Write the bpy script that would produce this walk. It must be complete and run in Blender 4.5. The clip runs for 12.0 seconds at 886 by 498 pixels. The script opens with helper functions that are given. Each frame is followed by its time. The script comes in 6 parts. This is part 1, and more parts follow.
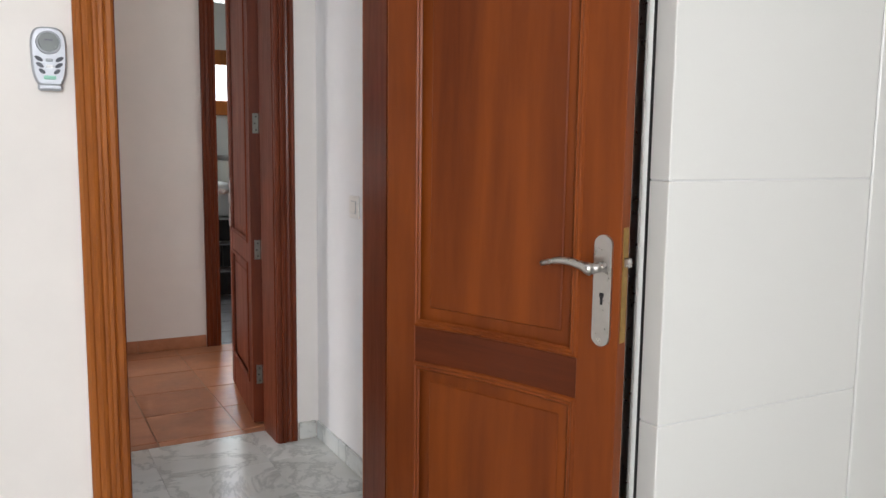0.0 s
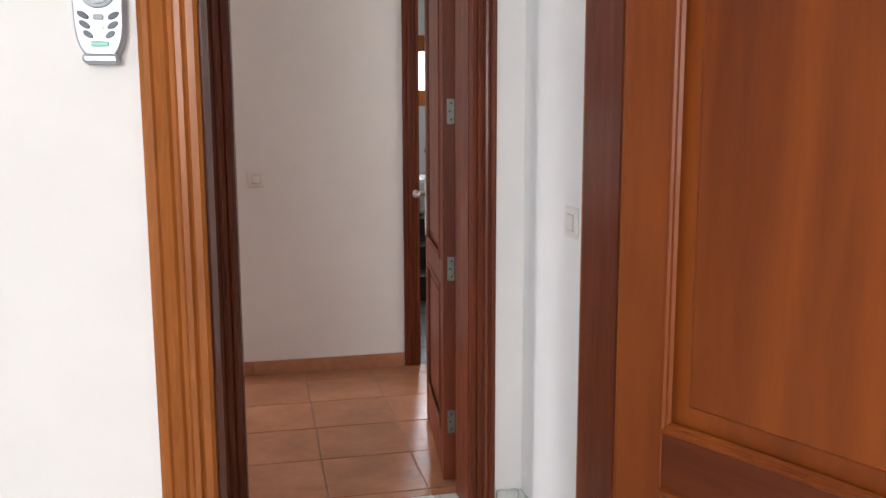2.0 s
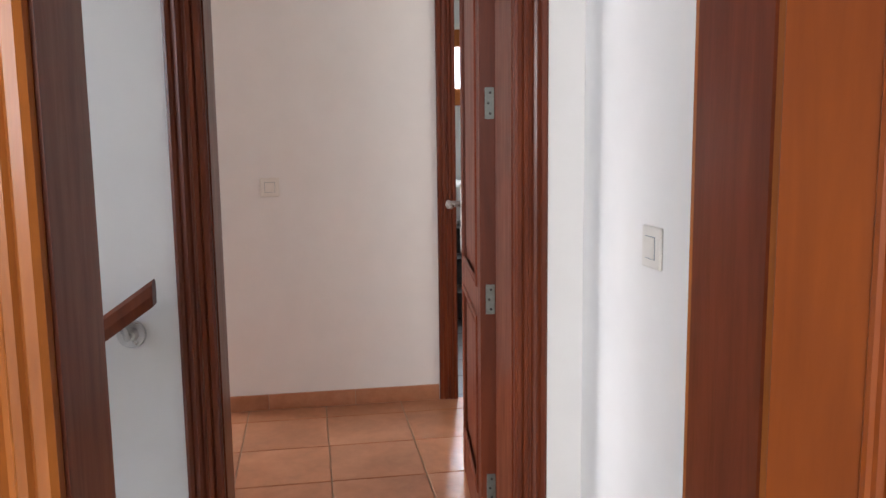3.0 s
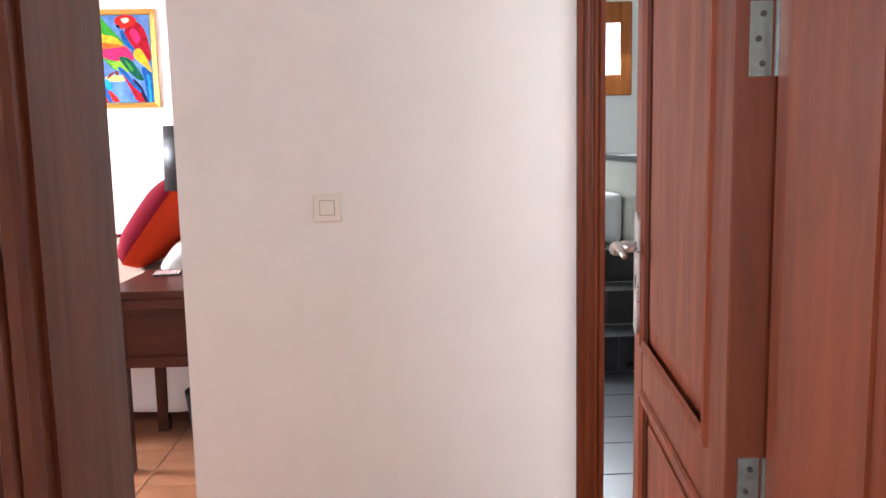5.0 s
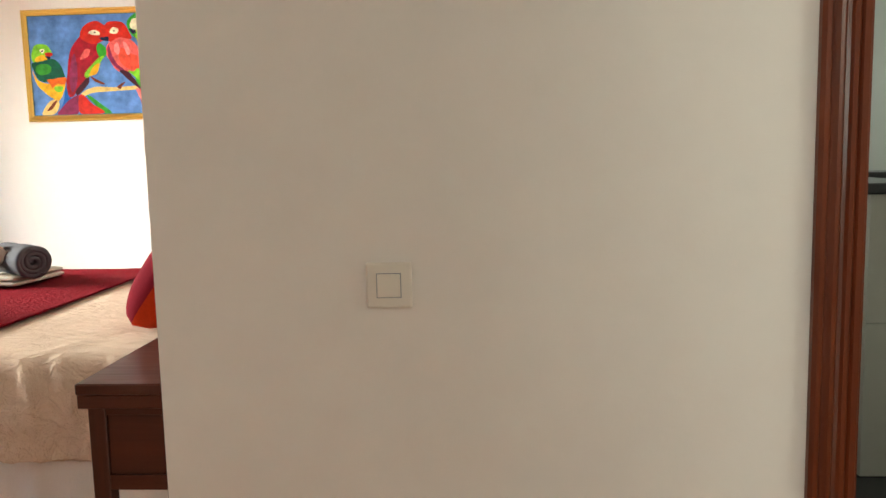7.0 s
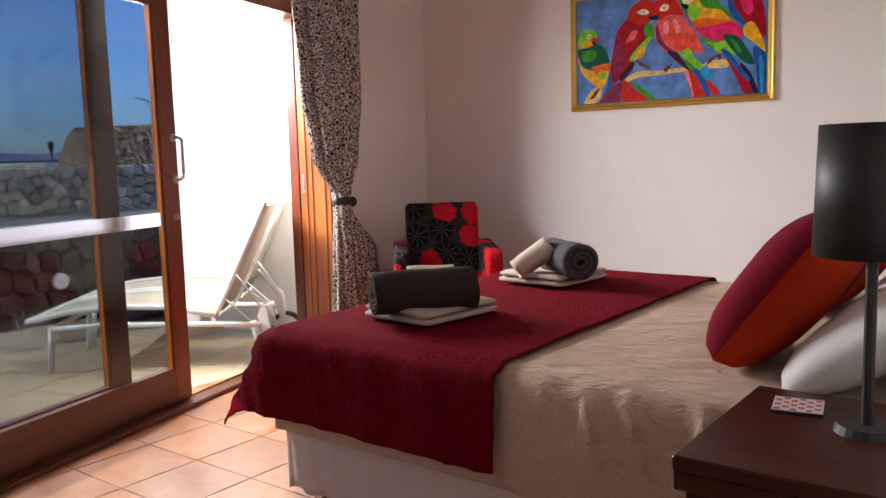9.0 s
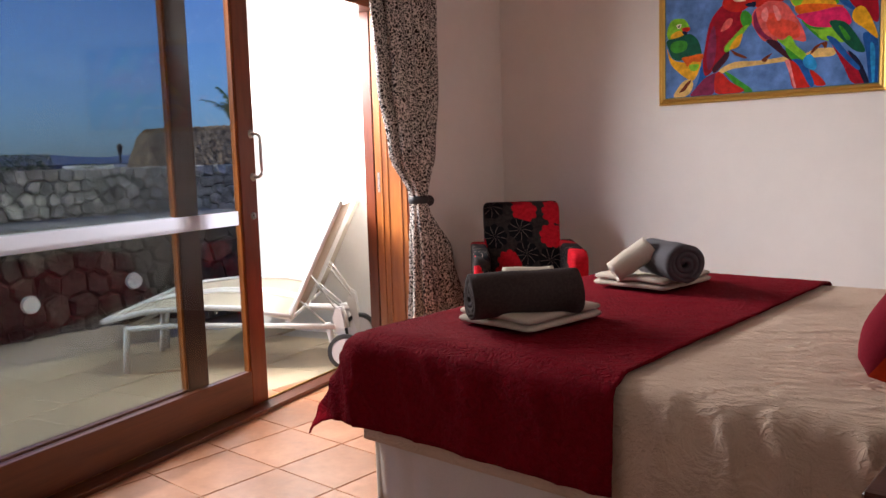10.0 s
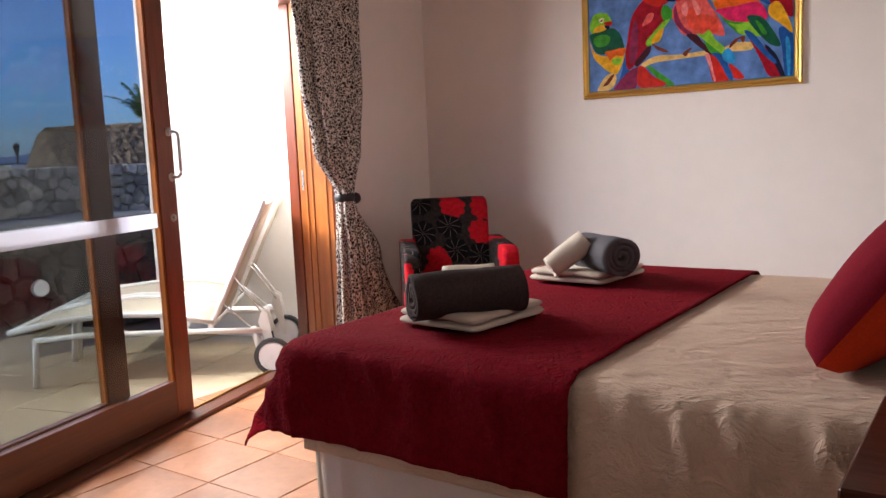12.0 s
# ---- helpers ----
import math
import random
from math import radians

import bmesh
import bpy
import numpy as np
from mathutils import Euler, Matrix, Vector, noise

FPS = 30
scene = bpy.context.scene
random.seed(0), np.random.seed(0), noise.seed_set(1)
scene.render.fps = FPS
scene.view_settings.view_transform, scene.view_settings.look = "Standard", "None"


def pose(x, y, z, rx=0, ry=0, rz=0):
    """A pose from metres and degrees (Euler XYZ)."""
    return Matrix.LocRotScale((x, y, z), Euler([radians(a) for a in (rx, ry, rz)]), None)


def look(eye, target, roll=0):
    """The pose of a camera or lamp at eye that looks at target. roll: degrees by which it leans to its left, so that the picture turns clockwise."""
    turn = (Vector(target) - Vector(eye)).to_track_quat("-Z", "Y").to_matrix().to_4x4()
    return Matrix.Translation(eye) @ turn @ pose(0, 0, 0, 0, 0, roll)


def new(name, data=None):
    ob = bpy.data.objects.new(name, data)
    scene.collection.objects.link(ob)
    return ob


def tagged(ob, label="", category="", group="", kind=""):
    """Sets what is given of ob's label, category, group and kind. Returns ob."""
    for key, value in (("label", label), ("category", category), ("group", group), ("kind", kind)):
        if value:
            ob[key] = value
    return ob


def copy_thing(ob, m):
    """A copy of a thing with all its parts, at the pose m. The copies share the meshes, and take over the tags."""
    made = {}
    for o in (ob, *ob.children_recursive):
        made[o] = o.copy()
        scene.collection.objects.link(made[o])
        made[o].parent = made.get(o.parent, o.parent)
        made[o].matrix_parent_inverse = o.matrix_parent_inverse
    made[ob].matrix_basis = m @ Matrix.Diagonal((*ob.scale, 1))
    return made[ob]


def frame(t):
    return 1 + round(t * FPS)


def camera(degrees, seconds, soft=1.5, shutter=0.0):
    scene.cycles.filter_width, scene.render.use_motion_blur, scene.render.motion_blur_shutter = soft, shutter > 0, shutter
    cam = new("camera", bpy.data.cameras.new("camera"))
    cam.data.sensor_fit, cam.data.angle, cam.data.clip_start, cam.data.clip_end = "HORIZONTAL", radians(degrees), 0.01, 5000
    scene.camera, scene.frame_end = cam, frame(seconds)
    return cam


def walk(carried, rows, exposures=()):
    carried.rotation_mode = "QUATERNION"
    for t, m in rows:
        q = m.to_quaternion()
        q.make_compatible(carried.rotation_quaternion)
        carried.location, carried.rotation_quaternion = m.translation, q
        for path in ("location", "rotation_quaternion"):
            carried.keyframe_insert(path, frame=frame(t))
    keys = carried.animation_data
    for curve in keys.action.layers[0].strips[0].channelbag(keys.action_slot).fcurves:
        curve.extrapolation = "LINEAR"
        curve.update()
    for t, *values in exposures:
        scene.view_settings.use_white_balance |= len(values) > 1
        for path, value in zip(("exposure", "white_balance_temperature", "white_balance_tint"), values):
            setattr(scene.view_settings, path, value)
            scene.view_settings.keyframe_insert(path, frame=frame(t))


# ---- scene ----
cam = camera(57.1, 12.0)
PATH = [
    (0, (-0.289, -4.893, 1.219), (0.653, -3.147, 0.966), 0.7),
    (0.5, (-0.257, -4.725, 1.235), (0.488, -2.888, 0.97), 0.6),
    (1, (-0.196, -4.575, 1.248), (0.434, -2.696, 0.977), 0.2),
    (1.5, (-0.054, -4.395, 1.244), (0.472, -2.485, 0.97), -0.1),
    (2, (0.022, -4.176, 1.226), (0.453, -2.243, 0.946), -0.2),
    (2.5, (0.1, -3.915, 1.227), (0.474, -1.97, 0.951), -0.5),
    (2.7, (0.128, -3.813, 1.209), (0.487, -1.864, 0.939), -0.6),
    (4.3, (0.237, -2.816, 1.213), (0.352, -0.839, 0.937), -1.1),
    (4.8, (0.255, -2.532, 1.194), (0.337, -0.551, 0.934), -1.1),
    (5.4, (0.247, -2.175, 1.193), (0.3, -0.194, 0.925), -1.4),
    (6.4, (0.254, -1.65, 1.218), (0.272, 0.334, 0.971), -1.6),
    (7.1, (0.167, -1.407, 1.253), (-0.004, 0.571, 1.009), -1.3),
    (7.5, (0.048, -1.259, 1.275), (-0.357, 0.685, 1.031), -1.2),
    (7.7, (-0.01, -1.2, 1.283), (-0.547, 0.712, 1.042), -1.4),
    (9.3, (-0.407, -0.862, 1.228), (-1.681, 0.662, 1.002), -1.4),
    (9.5, (-0.465, -0.848, 1.225), (-1.763, 0.658, 1.002), -1.4),
    (10, (-0.548, -0.841, 1.214), (-1.859, 0.653, 0.992), -1.8),
    (10.5, (-0.616, -0.843, 1.228), (-1.886, 0.684, 0.995), -2.1),
    (11, (-0.637, -0.824, 1.209), (-1.859, 0.743, 0.98), -2.5),
    (11.5, (-0.653, -0.813, 1.211), (-1.833, 0.785, 0.976), -2.6),
    (12, (-0.657, -0.825, 1.22), (-1.805, 0.794, 0.979), -2.5),
]
EXPOSURES = [(0.0, 0.5, 6400, 9), (1.5, 0.6, 6400, 9), (2.5, 0.95, 6300, 9), (4.3, 1.42, 6200, 10), (5.0, 1.78, 6050, 9), (5.5, 1.6, 6250, 9), (6.0, 1.2, 6550, 9), (6.4, 1.12, 6800, 3), (7.1, 1.0, 7050, -7), (7.7, 0.9, 7050, -9), (8.6, 0.2, 6800, 4), (9.3, -0.40, 6800, 11), (12.0, -0.24, 6850, 11)]
walk(cam, [(t, look(eye, target, roll)) for t, eye, target, roll in PATH], EXPOSURES)

# ---- sky and sun ----
SUN_AZ, SUN_EL = 230.0, 32.0          # the way to the sun: degrees from +x towards +y, and height
world = bpy.data.worlds.new("world")
scene.world = world
world.use_nodes = True
wn = world.node_tree
wn.nodes.clear()
sky = wn.nodes.new("ShaderNodeTexSky")
sky.sky_type = "NISHITA"
sky.sun_disc = False
sky.ozone_density = 2.0
sky.sun_elevation = radians(SUN_EL)
sky.sun_rotation = radians(90 - SUN_AZ)
bg = wn.nodes.new("ShaderNodeBackground")
bg.inputs["Strength"].default_value = 0.12
out = wn.nodes.new("ShaderNodeOutputWorld")
tint = wn.nodes.new("ShaderNodeMix")
tint.data_type, tint.blend_type = "RGBA", "MULTIPLY"
tint.inputs[0].default_value = 1.0
tint.inputs[7].default_value = (0.62, 1.03, 2.05, 1)
wn.links.new(sky.outputs[0], tint.inputs[6])
wn.links.new(tint.outputs[2], bg.inputs[0])
wn.links.new(bg.outputs[0], out.inputs[0])
sun_data = bpy.data.lights.new("sun", "SUN")
sun_data.energy = 4.5
sun_data.angle = radians(0.55)
sun_data.color = (1.0, 0.95, 0.87)
sun = new("sun", sun_data)
_a, _e = radians(SUN_AZ), radians(SUN_EL)
sun.matrix_world = look((math.cos(_a) * math.cos(_e) * 20, math.sin(_a) * math.cos(_e) * 20, math.sin(_e) * 20), (0, 0, 0))


def area_light(name, m, sx, sy, watts, color=(1, 1, 1)):
    d = bpy.data.lights.new(name, "AREA")
    d.shape, d.size, d.size_y, d.energy, d.color = "RECTANGLE", sx, sy, watts, color
    ob = new(name, d)
    ob.matrix_world = m
    return ob


# unseen fill lamps behind the walker and in the lobby; the bathroom window's lamp
area_light("kitchen_fill_light", look((-0.6, -6.9, 1.6), (0.4, -2.9, 1.0)), 1.8, 1.2, 98, (0.97, 0.97, 1.0))
# added lamp under the porch roof: extra sky light through the bedroom's glass doors
sky_fill = area_light("porch_sky_fill", look((-5.15, 1.75, 2.1), (-1.0, 3.6, 1.15)), 2.2, 0.8, 265, (0.98, 0.97, 1.0))
sky_fill.data.spread = radians(140)
# added lamp at the lobby's unseen west end; no window is built there
area_light("lobby_fill_light", look((-2.5, -2.3, 1.7), (0.8, -2.3, 1.0)), 0.7, 1.0, 10.5, (0.80, 0.89, 1.0))
# added lamp out of view, standing in for a supposed second bedroom window
area_light("bedroom_fill_light", look((-2.3, -1.48, 1.5), (-0.6, 3.0, 1.0)), 1.1, 1.0, 4, (1.0, 0.97, 0.95))
# added lamp before the solid hall end wall, to brighten the hall
area_light("hall_fill_light", look((2.40, -0.8, 1.7), (0.2, -0.6, 1.1)), 0.8, 0.9, 9.8, (1.0, 0.97, 0.94))
area_light("bath_window_light", look((1.52, 3.14, 1.79), (1.75, 0.5, 1.0)), 0.31, 0.33, 11, (0.95, 0.97, 1.0))


# ---- materials ----
def mat(name, color, rough=0.5, metal=0.0, spec=None):
    m = bpy.data.materials.new(name)
    m.use_nodes = True
    b = m.node_tree.nodes["Principled BSDF"]
    b.inputs["Base Color"].default_value = (*color, 1)
    b.inputs["Roughness"].default_value = rough
    b.inputs["Metallic"].default_value = metal
    if spec is not None:
        b.inputs["Specular IOR Level"].default_value = spec
    return m, m.node_tree, b


def nd(nt, kind, **props):
    n = nt.nodes.new(kind)
    for k, v in props.items():
        if k in n.inputs:
            n.inputs[k].default_value = v
    return n


def coords(nt, scale=(1, 1, 1), rot=(0, 0, 0), obj=True):
    tc = nt.nodes.new("ShaderNodeTexCoord")
    mp = nt.nodes.new("ShaderNodeMapping")
    mp.inputs["Scale"].default_value = scale
    mp.inputs["Rotation"].default_value = [radians(r) for r in rot]
    nt.links.new(tc.outputs["Object"], mp.inputs[0])
    return mp.outputs[0]


def ramp(nt, src, stops, smooth=False):
    r = nt.nodes.new("ShaderNodeValToRGB")
    r.color_ramp.interpolation = "EASE" if smooth else "LINEAR"
    el = r.color_ramp.elements
    el[0].position, el[0].color = stops[0][0], (*stops[0][1], 1)
    el[1].position, el[1].color = stops[-1][0], (*stops[-1][1], 1)
    for p, c in stops[1:-1]:
        e = el.new(p)
        e.color = (*c, 1)
    nt.links.new(src, r.inputs[0])
    return r.outputs[0]


def noise_tex(nt, vec, scale, detail=4.0, rough=0.55, dist=0.0):
    n = nt.nodes.new("ShaderNodeTexNoise")
    n.inputs["Scale"].default_value = scale
    n.inputs["Detail"].default_value = detail
    n.inputs["Roughness"].default_value = rough
    n.inputs["Distortion"].default_value = dist
    nt.links.new(vec, n.inputs["Vector"])
    return n.outputs["Fac"]


def bump(nt, b, src, strength=0.1, dist=0.002):
    n = nt.nodes.new("ShaderNodeBump")
    n.inputs["Strength"].default_value = strength
    n.inputs["Distance"].default_value = dist
    nt.links.new(src, n.inputs["Height"])
    nt.links.new(n.outputs[0], b.inputs["Normal"])
    return n


def mixc(nt, fac, a, b, mode="MIX"):
    m = nt.nodes.new("ShaderNodeMix")
    m.data_type = "RGBA"
    m.blend_type = mode
    for src, sock in ((fac, m.inputs[0]), (a, m.inputs[6]), (b, m.inputs[7])):
        if isinstance(src, bpy.types.NodeSocket):
            nt.links.new(src, sock)
        elif isinstance(src, (int, float)):
            sock.default_value = src
        else:
            sock.default_value = (*src, 1)
    return m.outputs[2]


def m_plaster(name, color, var=0.04, bumps=0.25):
    m, nt, b = mat(name, color, 0.75, spec=0.3)
    v = coords(nt)
    big = noise_tex(nt, v, 1.1, 3)
    fine = noise_tex(nt, v, 9, 6, 0.6)
    c1 = ramp(nt, big, [(0.3, tuple(c * (1 - var) for c in color)), (0.7, tuple(min(1, c * (1 + var * 0.4)) for c in color))])
    c2 = mixc(nt, 0.12, c1, ramp(nt, fine, [(0.35, tuple(c * 0.8 for c in color)), (0.65, color)]))
    nt.links.new(c2, b.inputs["Base Color"])
    trowel = noise_tex(nt, v, 5.5, 5, 0.62, 0.6)
    bump(nt, b, trowel, bumps, 0.006)
    return m


def m_wood(name, light, dark, rough=0.32, along="z", rand=True, coat=0.35, freq=1.0, streak=0.34):
    m, nt, b = mat(name, light, rough)
    st = {"z": (8, 8, 0.8), "x": (0.55, 9, 9), "y": (9, 0.55, 9)}[along]
    v = coords(nt, tuple(a * freq for a in st))
    if rand:
        oi = nt.nodes.new("ShaderNodeObjectInfo")
        va = nt.nodes.new("ShaderNodeVectorMath")
        va.operation = "ADD"
        sc = nt.nodes.new("ShaderNodeMath")
        sc.operation = "MULTIPLY"
        sc.inputs[1].default_value = 37.0
        nt.links.new(oi.outputs["Random"], sc.inputs[0])
        nt.links.new(v, va.inputs[0])
        nt.links.new(sc.outputs[0], va.inputs[1])
        v = va.outputs[0]
    big = noise_tex(nt, v, 0.55, 3, 0.5, 2.8)
    grain = noise_tex(nt, v, 5.0, 8, 0.68, 0.5)
    mid = tuple((a + d) / 2 for a, d in zip(light, dark))
    c1 = ramp(nt, big, [(0.28, dark), (0.5, mid), (0.74, light)])
    c2 = ramp(nt, grain, [(0.3, tuple(c * 0.55 for c in dark)), (0.62, light)])
    c = mixc(nt, streak, c1, c2)
    nt.links.new(c, b.inputs["Base Color"])
    b.inputs["Coat Weight"].default_value = coat
    b.inputs["Coat Roughness"].default_value = 0.16
    nt.links.new(ramp(nt, grain, [(0.2, (rough + 0.16,) * 3), (0.8, (rough - 0.05,) * 3)]), b.inputs["Roughness"])
    bump(nt, b, grain, 0.12, 0.001)
    return m


def m_terracotta():
    m, nt, b = mat("terracotta", (0.5, 0.22, 0.1), 0.3)
    v = coords(nt)
    oi = nt.nodes.new("ShaderNodeObjectInfo")
    va = nt.nodes.new("ShaderNodeVectorMath")
    va.operation = "ADD"
    sc = nt.nodes.new("ShaderNodeMath")
    sc.operation = "MULTIPLY"
    sc.inputs[1].default_value = 53.0
    nt.links.new(oi.outputs["Random"], sc.inputs[0])
    nt.links.new(v, va.inputs[0])
    nt.links.new(sc.outputs[0], va.inputs[1])
    n1 = noise_tex(nt, va.outputs[0], 5.5, 5, 0.6, 0.5)
    n2 = noise_tex(nt, va.outputs[0], 28, 5, 0.6)
    c1 = ramp(nt, n1, [(0.28, (0.30, 0.115, 0.05)), (0.5, (0.42, 0.175, 0.085)), (0.72, (0.52, 0.25, 0.14))])
    c2 = mixc(nt, 0.22, c1, ramp(nt, n2, [(0.3, (0.28, 0.11, 0.05)), (0.7, (0.55, 0.28, 0.16))]))
    t = ramp(nt, oi.outputs["Random"], [(0.0, (0.84, 0.83, 0.82)), (1.0, (1.0, 1.0, 1.0))])
    nt.links.new(mixc(nt, 1.0, c2, t, "MULTIPLY"), b.inputs["Base Color"])
    nt.links.new(ramp(nt, n1, [(0.3, (0.30,) * 3), (0.7, (0.42,) * 3)]), b.inputs["Roughness"])
    bump(nt, b, n1, 0.12, 0.003)
    return m


def m_marble():
    m, nt, b = mat("marble", (0.6, 0.6, 0.58), 0.30)
    v = coords(nt)
    oi = nt.nodes.new("ShaderNodeObjectInfo")
    va = nt.nodes.new("ShaderNodeVectorMath")
    va.operation = "ADD"
    sc = nt.nodes.new("ShaderNodeMath")
    sc.operation = "MULTIPLY"
    sc.inputs[1].default_value = 41.0
    nt.links.new(oi.outputs["Random"], sc.inputs[0])
    nt.links.new(v, va.inputs[0])
    nt.links.new(sc.outputs[0], va.inputs[1])
    warp = noise_tex(nt, va.outputs[0], 2.1, 6, 0.62, 2.2)
    vein = ramp(nt, warp, [(0.455, (0.62, 0.62, 0.58)), (0.497, (0.22, 0.23, 0.21)), (0.54, (0.62, 0.62, 0.58))])
    cloud = noise_tex(nt, va.outputs[0], 2.4, 5, 0.6, 0.8)
    c = mixc(nt, 0.5, ramp(nt, cloud, [(0.3, (0.40, 0.41, 0.37)), (0.65, (0.68, 0.68, 0.65))]), vein)
    nt.links.new(c, b.inputs["Base Color"])
    return m


def m_fabric(name, color, dark=0.7, scale=160.0, rough=0.9, fold=0.0, quilt=False):
    m, nt, b = mat(name, color, rough, spec=0.06)
    v = coords(nt)
    w = noise_tex(nt, v, scale, 3, 0.6)
    big = noise_tex(nt, v, 3.0, 4, 0.6)
    c = mixc(nt, 0.5, ramp(nt, w, [(0.35, tuple(x * dark for x in color)), (0.65, color)]),
             ramp(nt, big, [(0.3, tuple(x * 0.86 for x in color)), (0.7, color)]))
    nt.links.new(c, b.inputs["Base Color"])
    mixh = w
    if fold:
        f = noise_tex(nt, v, 6.0, 4, 0.5, 1.2)
        add = nt.nodes.new("ShaderNodeMath")
        add.operation = "MULTIPLY_ADD"
        add.inputs[1].default_value = fold
        nt.links.new(f, add.inputs[0])
        nt.links.new(w, add.inputs[2])
        mixh = add.outputs[0]
    if fold >= 2.0 and not quilt:
        cr = noise_tex(nt, coords(nt, (1.2, 3.0, 1.2), (0, 0, -38)), 6.0, 4, 0.55, 0.8)
        rg = ramp(nt, cr, [(0.40, (0, 0, 0)), (0.5, (1, 1, 1)), (0.60, (0, 0, 0))], True)
        fine = noise_tex(nt, coords(nt, (0.7, 4.2, 2.0), (0, 0, -14)), 9.0, 5, 0.6, 1.0)
        rf = ramp(nt, fine, [(0.42, (0, 0, 0)), (0.5, (1, 1, 1)), (0.58, (0, 0, 0))], True)
        both = mixc(nt, 0.38, rg, rf)
        bump(nt, b, mixc(nt, 0.06, both, w), 0.6, 0.014)
        return m
    if quilt:
        q = noise_tex(nt, v, 34.0, 3, 0.5, 0.8)
        bump(nt, b, ramp(nt, q, [(0.38, (1, 1, 1)), (0.5, (0, 0, 0)), (0.62, (1, 1, 1))], True), 0.9, 0.005)
        return m
    bump(nt, b, mixh, 0.3, 0.0015)
    return m


def m_simple(name, color, rough=0.5, metal=0.0, var=0.06, scale=20.0, spec=None, bstr=0.0):
    m, nt, b = mat(name, color, rough, metal, spec)
    v = coords(nt)
    n = noise_tex(nt, v, scale, 5, 0.6)
    nt.links.new(ramp(nt, n, [(0.3, tuple(c * (1 - var) for c in color)), (0.7, tuple(min(1, c * (1 + var)) for c in color))]), b.inputs["Base Color"])
    nt.links.new(ramp(nt, n, [(0.3, (max(0.02, rough * 0.85),) * 3), (0.7, (min(1, rough * 1.15),) * 3)]), b.inputs["Roughness"])
    if bstr:
        bump(nt, b, n, bstr, 0.003)
    return m


def m_glass():
    m = bpy.data.materials.new("window_glass")
    m.use_nodes = True
    nt = m.node_tree
    nt.nodes.clear()
    o = nt.nodes.new("ShaderNodeOutputMaterial")
    tr = nt.nodes.new("ShaderNodeBsdfTransparent")
    tr.inputs[0].default_value = (0.77, 0.80, 0.80, 1)
    gl = nt.nodes.new("ShaderNodeBsdfGlossy")
    gl.inputs["Roughness"].default_value = 0.01
    lw = nt.nodes.new("ShaderNodeLayerWeight")
    lw.inputs[0].default_value = 0.5
    pw = nt.nodes.new("ShaderNodeMath")
    pw.operation = "POWER"
    pw.inputs[1].default_value = 4.0
    nt.links.new(lw.outputs["Facing"], pw.inputs[0])
    fr = nt.nodes.new("ShaderNodeMath")
    fr.operation = "MULTIPLY_ADD"
    fr.inputs[1].default_value = 0.5
    fr.inputs[2].default_value = 0.025
    nt.links.new(pw.outputs[0], fr.inputs[0])
    mx = nt.nodes.new("ShaderNodeMixShader")
    nt.links.new(fr.outputs[0], mx.inputs[0])
    nt.links.new(tr.outputs[0], mx.inputs[1])
    nt.links.new(gl.outputs[0], mx.inputs[2])
    nt.links.new(mx.outputs[0], o.inputs[0])
    return m


M_WALL = m_plaster("wall_paint", (0.80, 0.765, 0.73))
M_BEDWALL = m_plaster("bedroom_paint", (0.80, 0.755, 0.72))
M_CEIL = m_plaster("ceiling_paint", (0.82, 0.81, 0.79))
M_EXT = m_plaster("exterior_render", (0.84, 0.83, 0.80), 0.03, 0.4)
M_D1 = m_wood("varnished_orange_wood", (0.265, 0.060, 0.007), (0.11, 0.020, 0.0035), rough=0.42, freq=0.5, coat=0.05, streak=0.22)
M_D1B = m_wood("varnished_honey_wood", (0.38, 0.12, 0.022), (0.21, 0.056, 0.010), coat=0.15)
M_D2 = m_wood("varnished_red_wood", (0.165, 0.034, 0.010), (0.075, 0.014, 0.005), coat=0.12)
M_D2X = m_wood("varnished_red_wood_flat", (0.165, 0.034, 0.010), (0.075, 0.014, 0.005), coat=0.12, along="x")
M_D1X = m_wood("varnished_orange_wood_flat", (0.17, 0.045, 0.009), (0.085, 0.020, 0.005), along="x")
M_D2L = m_wood("leaf_red_wood", (0.17, 0.032, 0.008), (0.085, 0.015, 0.004), rough=0.42, freq=0.6, coat=0.04)
M_D1R = m_wood("orange_wood_rail", (0.14, 0.028, 0.006), (0.055, 0.010, 0.003), rough=0.42, freq=0.8, coat=0.05, along="x")
M_WIN = m_wood("window_wood", (0.22, 0.043, 0.010), (0.11, 0.020, 0.006))
M_WINX = m_wood("window_wood_rail", (0.13, 0.030, 0.009), (0.06, 0.013, 0.005), along="y")
# window wood darkened in colour for the rear door's unlit inner side
M_WINR = m_wood("shaded_window_wood", (0.085, 0.026, 0.012), (0.04, 0.012, 0.007))
# sunlight on the jamb is put into this lighter orange wood colour
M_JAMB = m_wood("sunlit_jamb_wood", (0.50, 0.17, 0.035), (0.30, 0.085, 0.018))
M_TABLE = m_wood("dark_table_wood", (0.065, 0.015, 0.007), (0.030, 0.008, 0.004), along="x", coat=0.06)
M_TABLEZ = m_wood("dark_table_wood_leg", (0.068, 0.016, 0.007), (0.032, 0.008, 0.004), coat=0.06)
M_TERRA = m_terracotta()
M_GROUT = m_simple("grout", (0.36, 0.27, 0.20), 0.9, var=0.15, scale=60)
M_MARBLE = m_marble()
M_STEEL = m_simple("brushed_steel", (0.56, 0.54, 0.52), 0.3, 1.0, 0.05, 60)
M_HINGE = m_simple("dull_zinc", (0.28, 0.30, 0.27), 0.4, 0.9, 0.15, 80)
M_SCREW = m_simple("dark_screw", (0.07, 0.065, 0.06), 0.45, 0.8)
